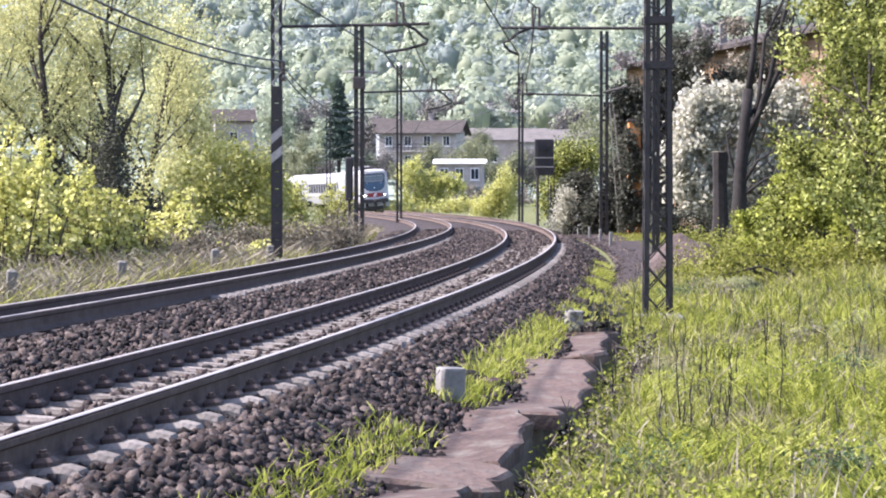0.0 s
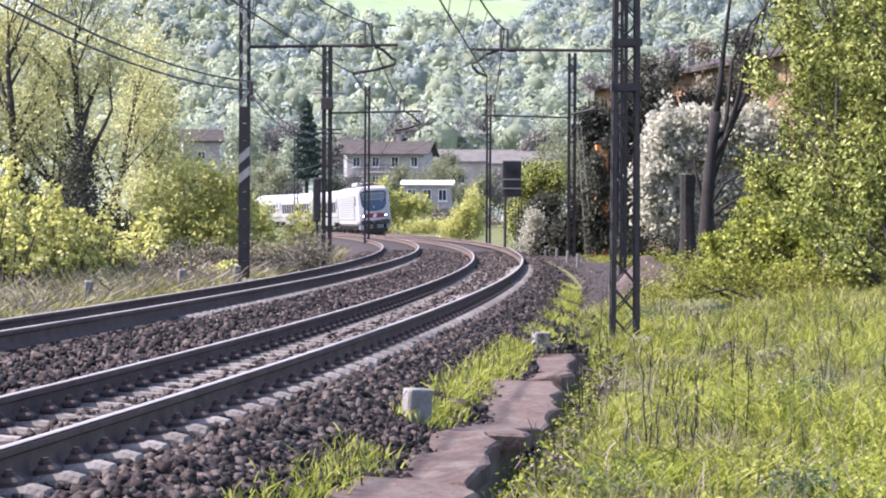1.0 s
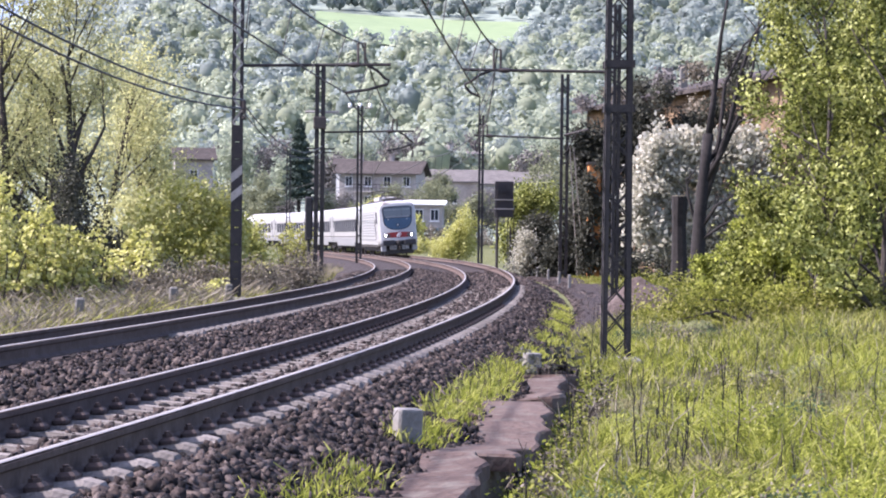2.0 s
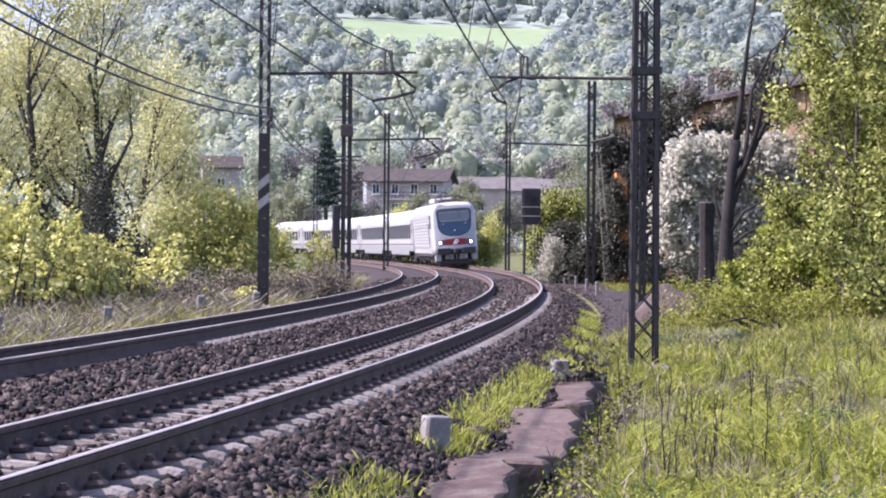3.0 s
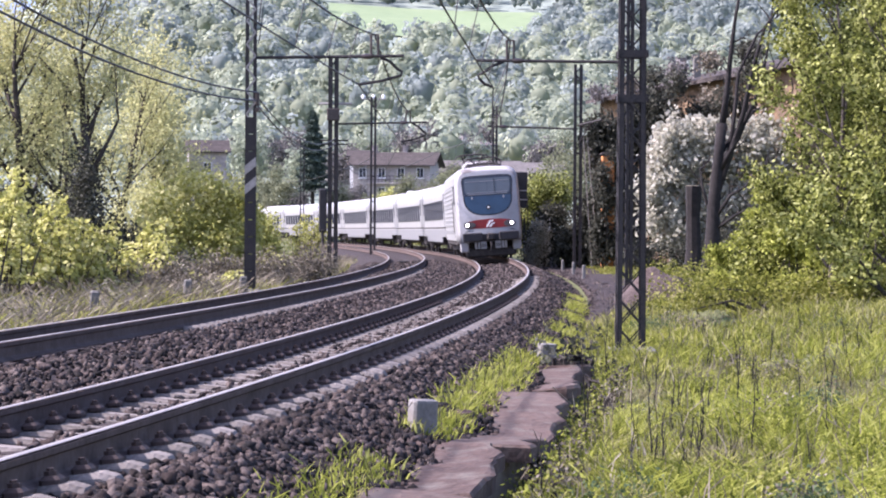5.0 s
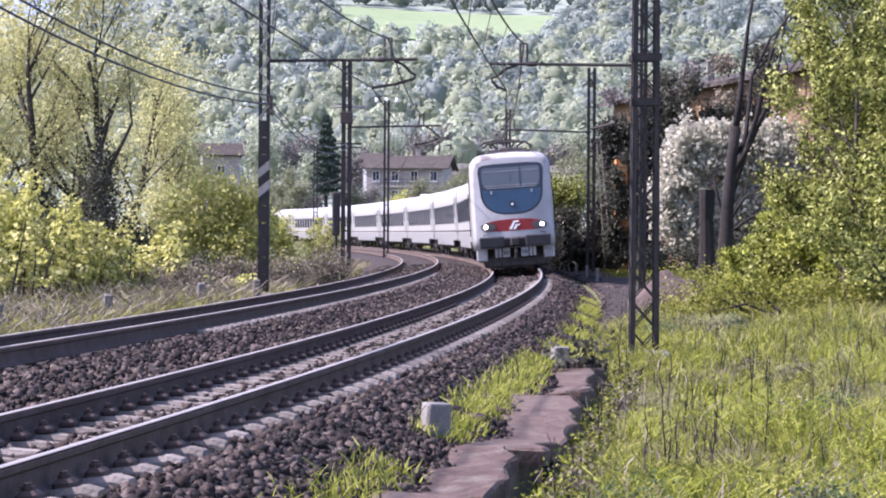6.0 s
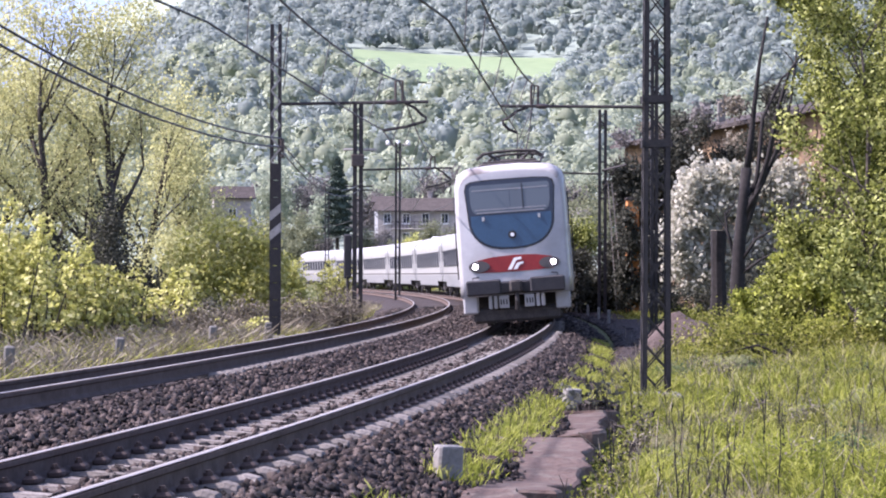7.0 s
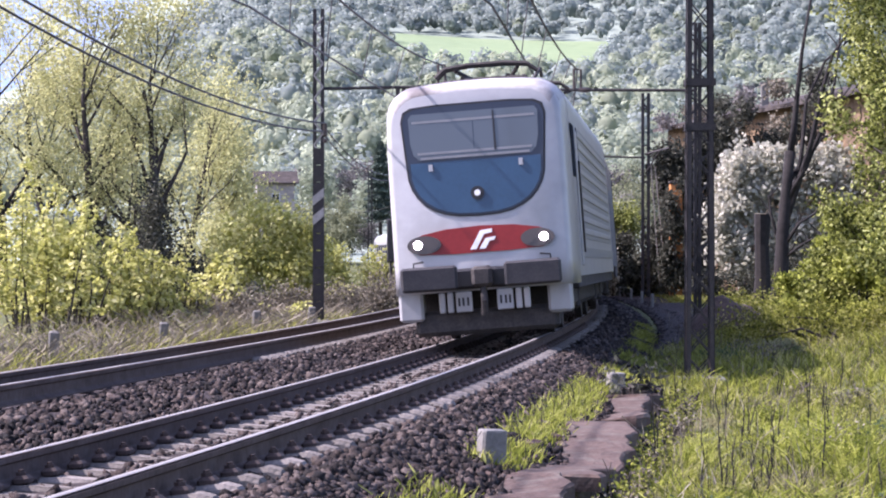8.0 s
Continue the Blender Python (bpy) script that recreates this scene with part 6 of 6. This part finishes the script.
def plate(pts, y0, y1, rake, z_rake=1.9):
    """A flat shape (x, z) laid on a raked front, from depth y0 to y1."""
    n = len(pts)
    vs = [(x, y + rake * (z - z_rake), z) for y in (y0, y1) for x, z in pts]
    return Shape().add(vs, [tuple(range(n)), tuple(range(2 * n - 1, n - 1, -1))] + [(i, n + i, n + (i + 1) % n, (i + 1) % n) for i in range(n)])


def bogie(parent, y, wheel_r=0.5):
    b = part("bogie", Shape().box((0.95, 0, 0.55), (0.16, 3.2, 0.28), bevel=0.05).box((-0.95, 0, 0.55), (0.16, 3.2, 0.28), bevel=0.05).box((0, 0, 0.6), (1.9, 0.6, 0.3), bevel=0.05)
             .box((1.05, -1.25, 0.5), (0.16, 0.35, 0.4), bevel=0.05).box((1.05, 1.25, 0.5), (0.16, 0.35, 0.4), bevel=0.05)
             .box((-1.05, -1.25, 0.5), (0.16, 0.35, 0.4), bevel=0.05).box((-1.05, 1.25, 0.5), (0.16, 0.35, 0.4), bevel=0.05), M_UNDER, parent, m=Matrix.Translation((0, y, 0)))
    for yy in (-1.25, 1.25):
        for x in (-0.75, 0.75):
            part("wheel", Shape().tube([(x - 0.065, yy, wheel_r), (x + 0.065, yy, wheel_r)], wheel_r, 20), M_UNDER, b)
        part("axle", Shape().tube([(-0.8, yy, wheel_r), (0.8, yy, wheel_r)], 0.08, 8), M_UNDER, b)


def build_loco():
    L, W, ZT, RK = 9.3, 1.36, 3.9, 0.085
    t = thing("locomotive", Matrix.Identity(4), "white electric locomotive with blue front, red band and lit headlamps", "locomotive")
    rings = []
    for y, w, zt, zb, rk in ((-L, 1.21, 3.68, 0.78, RK), (-L + 0.02, 1.245, 3.73, 0.765, RK), (-L + 0.06, 1.275, 3.775, 0.755, RK), (-L + 0.14, 1.3, 3.81, 0.75, RK), (-L + 0.32, 1.322, 3.85, 0.75, RK), (-L + 0.6, 1.338, 3.875, 0.75, RK), (-L + 1.3, W, ZT, 0.75, RK * 0.4)):
        rings.append(body_ring(w, zb, zt, y, 0.5, rake=rk, reach=0.36))
    body = Shape().loft([r[::-1] for r in rings])
    body.mi = [1 if max(body.v[i][2] for i in f) > 3.55 and min(body.v[i][2] for i in f) > 3.3 else 0 for f in body.f]
    part("cab", body, [M_CAR, M_ROOFG], t, smooth=True)
    main = [body_ring(W, 0.85, ZT, y, 0.5, reach=0.36) for y in (-L + 1.25, L - 1.0)] + [body_ring(W - 0.05, 0.85, ZT - 0.06, L, 0.5, reach=0.36)]
    part("body", Shape().loft([r[::-1] for r in main]), M_CAR, t)
    part("roof_deck", Shape().box((0, 0.6, ZT + 0.02), (1.5, 2 * L - 3.2, 0.14), bevel=0.04), M_UNDER, t, "grimy roof equipment deck")
    # ribbed sides, cab doors and windows
    for sx in (-1, 1):
        part("grille_panel", Shape().box((sx * (W + 0.003), 0.6, 2.3), (0.014, 2 * L - 5.0, 1.75)), M_CARGREY, t, "grey backing of the ribbed side")
        for k in range(9):
            part("side_rib", Shape().box((sx * (W + 0.012), 0.6, 1.55 + k * 0.19), (0.028, 2 * L - 5.0, 0.1), bevel=0.01), M_CAR, t)
        part("cab_window", Shape().box((sx * (W + 0.004), -L + 1.55, 2.75), (0.03, 0.72, 0.8), bevel=0.01), M_GLASSD, t)
        d = part("cab_door", Shape().box((sx * (W + 0.006), -L + 2.45, 2.05), (0.03, 0.72, 2.1), bevel=0.012), M_CAR, t)
        part("handrail", Shape().tube([(sx * (W + 0.06), -L + 2.0, 1.2), (sx * (W + 0.06), -L + 2.0, 2.6)], 0.018, 6), M_STEEL, d)
        part("lower_stripe", Shape().box((sx * (W + 0.005), 0.6, 1.2), (0.016, 2 * L - 3.0, 0.16)), M_CARGREY, t, "grey stripe along the sole bar")
        part("sole_bar", Shape().box((sx * (W - 0.1), 0.2, 0.78), (0.12, 2 * L - 2.6, 0.24), bevel=0.02), M_UNDER, t)
    # front: dark-rimmed U of blue below the windscreen
    y0 = -L
    bowl = lambda gx, gz, sg, order: [(sg * (0.99 + gx) * math.cos(a) ** 0.75, 2.6 - (0.74 + gz) * math.sin(a) ** 0.9) for a in [math.pi / 2 * i / 8 for i in order]]
    ushape = lambda gx, gz: ([(-0.55, 3.475 + gz), (0.55, 3.475 + gz), (0.88 + gx, 3.45 + gz), (1.0 + gx, 3.39 + gz), (1.04 + gx, 3.27), (1.0 + gx, 2.75)] + bowl(gx, gz, 1, range(1, 8)) + [(0, 1.86 - gz)]
                             + bowl(gx, gz, -1, range(7, 0, -1)) + [(-1.0 - gx, 2.75), (-1.04 - gx, 3.27), (-1.0 - gx, 3.39 + gz), (-0.88 - gx, 3.45 + gz)])
    part("front_frame", plate(ushape(0.03, 0.03), y0 - 0.012, y0 + 0.05, RK), M_BLACK, t, "black surround of the blue front")
    part("windscreen_surround", plate(ushape(0.0, 0.0), y0 - 0.018, y0 + 0.04, RK), M_NAVY, t, "dark navy windscreen edge")
    part("blue_panel", plate([(-0.955, 2.66), (0.955, 2.66)] + bowl(-0.03, -0.02, 1, range(1, 8)) + [(0, 1.88)] + bowl(-0.03, -0.02, -1, range(7, 0, -1)), y0 - 0.024, y0 + 0.03, RK), M_BLUE, t, "dark blue painted front panel")
    part("windscreen", plate([(-0.82, 2.7), (0.82, 2.7), (0.9, 2.78), (0.94, 2.95), (0.95, 3.32), (0.9, 3.38), (-0.9, 3.38), (-0.95, 3.32), (-0.94, 2.95), (-0.9, 2.78)], y0 - 0.03, y0 + 0.02, RK), M_SCREEN, t, "wide reflecting windscreen")
    part("blind", plate([(-0.9, 3.24), (0.9, 3.24), (0.9, 3.275), (-0.9, 3.275)], y0 - 0.034, y0, RK), M_CARGREY, t)
    for z, w in ((2.705, 0.8), (2.775, 0.84)):
        part("screen_rail", plate([(-w, z), (w, z), (w, z + 0.035), (-w, z + 0.035)], y0 - 0.036, y0, RK), M_CARGREY, t)
    part("wiper", plate([(0.29, 2.78), (0.32, 2.78), (0.31, 3.36), (0.285, 3.36)], y0 - 0.04, y0, RK), M_BLACK, t)
    part("screen_seam", plate([(-0.01, 2.82), (0.0, 2.82), (0.0, 3.24), (-0.01, 3.24)], y0 - 0.032, y0, RK), M_NAVY, t)
    for x in (-0.66, 0.66):
        part("marker_lamp", plate([(x - 0.03, 2.53), (x + 0.03, 2.53), (x + 0.03, 2.63), (x - 0.03, 2.63)], y0 - 0.05, y0, RK), M_CAR, t)
    disc = lambda cx, cz, rx, rz, n=16: [(cx + rx * math.cos(2 * math.pi * i / n), cz + rz * math.sin(2 * math.pi * i / n)) for i in range(n)]
    top = part("top_lamp", plate(disc(0.0, 2.17, 0.1, 0.1), y0 - 0.05, y0, RK), M_BLACK, t)
    # unlit lens; its white paint includes the small highlight on the glass
    part("lamp_glass", plate(disc(0.0, 2.17, 0.045, 0.045), y0 - 0.058, y0, RK), M_TRIMW, top)
    # red band with a slanted white mark, lamp clusters
    band = [(-1.04, 1.4), (-0.9, 1.32), (-0.4, 1.3), (0.4, 1.3), (0.9, 1.32), (1.04, 1.4), (1.05, 1.52), (0.85, 1.61), (0.5, 1.67), (0.0, 1.69), (-0.5, 1.67), (-0.85, 1.61), (-1.05, 1.52)]
    part("red_band", plate(band, y0 - 0.02, y0 + 0.03, RK), M_RED, t, "red band between the headlamps")
    mk = Shape()
    for pts in ([(-0.16, 1.35), (-0.07, 1.35), (0.05, 1.56), (0.17, 1.58), (0.17, 1.635), (0.0, 1.62)], [(-0.03, 1.35), (0.06, 1.35), (0.13, 1.46), (0.2, 1.47), (0.22, 1.52), (0.07, 1.5)]):
        b = plate(pts, y0 - 0.032, y0, RK)
        mk.add(b.v, b.f)
    part("white_mark", mk, M_TRIMW, t, "slanted white mark on the band")
    for sx in (-1, 1):
        h = part("headlamp", plate(disc(sx * 0.83, 1.46, 0.25, 0.135), y0 - 0.05, y0 + 0.02, RK), M_LAMPRIM, t, "oval lamp cluster")
        part("lens", plate(disc(sx * 0.92, 1.465, 0.064, 0.064), y0 - 0.065, y0, RK), M_LAMP, h, "lit white headlamp")
        part("tail_lens", plate(disc(sx * 0.71, 1.46, 0.08, 0.08), y0 - 0.058, y0, RK), M_LAMPRIM, h)
    # buffer beam, buffers, skirt
    part("buffer_beam", Shape().box((0, y0 - 0.1, 0.93), (2.2, 0.2, 0.3), bevel=0.04), M_BLACK, t, "black buffer beam")
    for sx in (-1, 1):
        part("buffer", Shape().tube([(sx * 0.87, y0 - 0.18, 0.95), (sx * 0.87, y0 - 0.52, 0.95)], [0.11, 0.11], 10).box((sx * 0.75, y0 - 0.5, 0.96), (0.82, 0.12, 0.36), bevel=0.035), M_BUFFER, t)
        part("skirt", Shape().box((sx * 1.09, y0 + 0.16, 0.58), (0.36, 0.4, 0.46), bevel=0.04), M_CAR, t)
        part("grab_iron", Shape().tube([(sx * 1.0, y0 - 0.1, 1.1), (sx * 1.0, y0 - 0.16, 1.2), (sx * 0.85, y0 - 0.16, 1.22)], 0.015, 5), M_BLACK, t)
        for k in (0.3, 0.5, 0.62):
            part("front_plate", Shape().box((sx * k, y0 - 0.14, 0.6), (0.24 if k == 0.3 else 0.09, 0.05, 0.3), bevel=0.015), M_CAR, t)
        for k in (0.24, 0.31, 0.37):
            part("plate_bar", Shape().box((sx * k, y0 - 0.168, 0.6), (0.03, 0.008, 0.12)), M_BLACK, t)
    part("coupler", Shape().box((0, y0 - 0.2, 0.95), (0.3, 0.5, 0.3), bevel=0.05).tube([(0, y0 - 0.3, 0.9), (0.02, y0 - 0.38, 0.6), (0, y0 - 0.3, 0.4)], 0.05, 8), M_UNDER, t)
    part("snow_plough", Shape().box((0, y0 + 0.3, 0.3), (2.1, 0.5, 0.36), bevel=0.06), M_UNDER, t)
    part("underframe", Shape().box((0, 0, 0.6), (2.2, 2 * L - 1.6, 0.5), bevel=0.08), M_UNDER, t)
    bogie(t, -5.0, 0.55)
    bogie(t, 5.0, 0.55)
    # pantographs: folded in front, raised behind
    for y, up in ((-5.4, 0.1), (5.6, 0.56)):
        zb = ZT + 0.13
        p = part("pantograph", Shape().box((0, y + 0.2, zb + 0.03), (0.5, 1.0, 0.14), bevel=0.03), M_UNDER, t, "dark roof current collector")
        for sx in (-1, 1):
            part("base_rail", Shape().box((sx * 0.62, y, zb), (0.09, 1.9, 0.09), bevel=0.02), M_UNDER, p)
        for yy in (-0.85, 0.0, 0.85):
            part("cross_bar", Shape().box((0, y + yy, zb), (1.15, 0.09, 0.085), bevel=0.02), M_UNDER, p)
        sh = Shape()
        for sx in (-1, 1):
            elbow = (sx * 0.3, y + 0.75, zb + 0.08 + up * 0.5)
            sh.tube([(sx * 0.36, y - 0.75, zb + 0.05), elbow], 0.045, 6)
            sh.tube([elbow, (sx * 0.5, y - 0.35, zb + 0.12 + up)], 0.035, 6)
        part("pantograph_arm", sh, M_UNDER, p)
        hd = Shape()
        for yy in (-0.5, -0.2):
            hd.tube([(-0.82, y + yy, zb + 0.02 + up), (-0.66, y + yy, zb + 0.15 + up), (-0.3, y + yy, zb + 0.19 + up), (0.3, y + yy, zb + 0.19 + up), (0.66, y + yy, zb + 0.15 + up), (0.82, y + yy, zb + 0.02 + up)], 0.036, 6)
        for xx in (-0.5, 0.5):
            hd.tube([(xx, y - 0.5, zb + 0.14 + up), (xx, y - 0.2, zb + 0.14 + up)], 0.025, 5)
        part("collector_head", hd, M_UNDER, p)
        for sx in (-1, 1):
            for yy in (-0.85, 0.85):
                part("roof_insulator", Shape().tube([(sx * 0.62, y + yy, ZT), (sx * 0.62, y + yy, ZT + 0.04), (sx * 0.62, y + yy, ZT + 0.08), (sx * 0.62, y + yy, ZT + 0.13)], [0.1, 0.07, 0.1, 0.06], 8), M_INSUL, p)
        part("roof_cable", Shape().tube([(0.75, y - 0.9, ZT + 0.06), (0.85, y - 0.2, ZT + 0.3), (0.8, y + 0.9, ZT + 0.26)], 0.03, 5), M_UNDER, p)
    part("roof_box", Shape().box((0, 0.5, ZT + 0.2), (1.2, 4.0, 0.3), bevel=0.06), M_ROOFG, t)
    return t


def build_coach():
    L, W, ZT = 12.5, 1.36, 3.76
    t = thing("passenger_coach", Matrix.Identity(4), "white passenger coach with a row of dark windows", "railway coach", "coaches of the train")
    part("body", Shape().loft([r[::-1] for r in [body_ring(W, 0.95, ZT, y, 0.75) for y in (-L, L)]]), M_COACH, t)
    part("roof", Shape().loft([[Vector((x, y, z)) for x, z in ((-0.85, ZT - 0.1), (-0.5, ZT + 0.03), (0, ZT + 0.06), (0.5, ZT + 0.03), (0.85, ZT - 0.1))][::-1] for y in (-L + 0.1, L - 0.1)]), M_ROOFG, t, "pale grey roof")
    for sx in (-1, 1):
        for k in range(11):
            y = -L + 3.0 + k * 1.9
            w = part("window", Shape().box((sx * (W + 0.002), y, 2.3), (0.012, 1.56, 0.98)), M_BLACK, t)
            part("pane", Shape().box((sx * (W + 0.007), y, 2.3), (0.006, 1.44, 0.86)), M_GLASSD, w)
        for y in (-L + 1.2, L - 1.2):
            d = part("door", Shape().box((sx * (W + 0.004), y, 2.05), (0.014, 0.95, 2.1)), M_CARGREY, t)
            part("pane", Shape().box((sx * (W + 0.011), y, 2.5), (0.012, 0.5, 0.7)), M_GLASSD, d)
        part("lower_panel", Shape().box((sx * (W + 0.001), 0, 1.14), (0.012, 2 * L - 0.3, 0.36)), M_CARGREY, t, "light grey lower side panel")
        part("waist_stripe", Shape().box((sx * (W + 0.004), 0, 1.42), (0.016, 2 * L - 0.3, 0.07)), M_UNDER, t, "dark waist line")
        part("skirt", Shape().box((sx * (W - 0.03), 0, 0.88), (0.07, 2 * L - 8.6, 0.42), bevel=0.02), M_CARGREY, t, "grey lower skirt")
    part("underframe", Shape().box((0, 0, 0.75), (2.1, 2 * L - 1.0, 0.5), bevel=0.08), M_UNDER, t)
    for sy in (-1, 1):
        part("gangway", Shape().box((0, sy * (L + 0.12), 2.2), (1.5, 0.3, 2.4), bevel=0.08), M_BLACK, t)
        bogie(t, sy * 9.2, 0.46)
    return t


def car_pose(s):
    """Pose of a vehicle whose middle is at s on the near track."""
    a, b = on_line(s - 6, 0, 0), on_line(s + 6, 0, 0)
    h = math.atan2(b.x - a.x, b.y - a.y)
    p = (a + b) / 2
    return Matrix.Translation((p.x, p.y, p.z + lean(0))) @ Matrix.Rotation(-h, 4, "Z") @ Matrix.Rotation(-math.atan(CANT / 1.5), 4, "Y")


# ---- build ----
build_ground()
build_bed()
build_bank()
build_ridge()
build_meadow()
build_woods()
build_village()
build_overhead()
build_lineside()
build_plants()
build_grass()
locomotive = build_loco()
coaches = [build_coach()]
for _k in range(7):
    coaches.append(copy_thing(coaches[0], Matrix.Identity(4)))
build_stones()
build_wall()
build_track("near_track", 0.0, 0.0, "near running track with rusty rails on concrete sleepers", -15.0, 50.0, 70)
build_track("far_track", GAP, Z_FAR, "far running track with rusty rails on concrete sleepers", 10.0, 60.0, 0)


def motions():
    """The train runs round the bend towards the camera; front position along the line in metres."""
    front = [(0.0, 211.7), (0.5, 196.8), (1.0, 182.0), (1.5, 167.5), (2.0, 154.4), (2.5, 141.6), (3.0, 129.0), (3.5, 116.8), (4.0, 104.9), (4.5, 93.2), (5.0, 81.8), (5.5, 70.5),
             (6.0, 59.35), (6.5, 48.0), (7.0, 36.6), (7.5, 25.2), (8.0, 13.77)]
    walk(locomotive, [(t, car_pose(s + 9.35)) for t, s in front])
    for k, c in enumerate(coaches):
        walk(c, [(t, car_pose(s + 18.75 + 0.3 + 12.5 + k * 25.45)) for t, s in front])


motions()
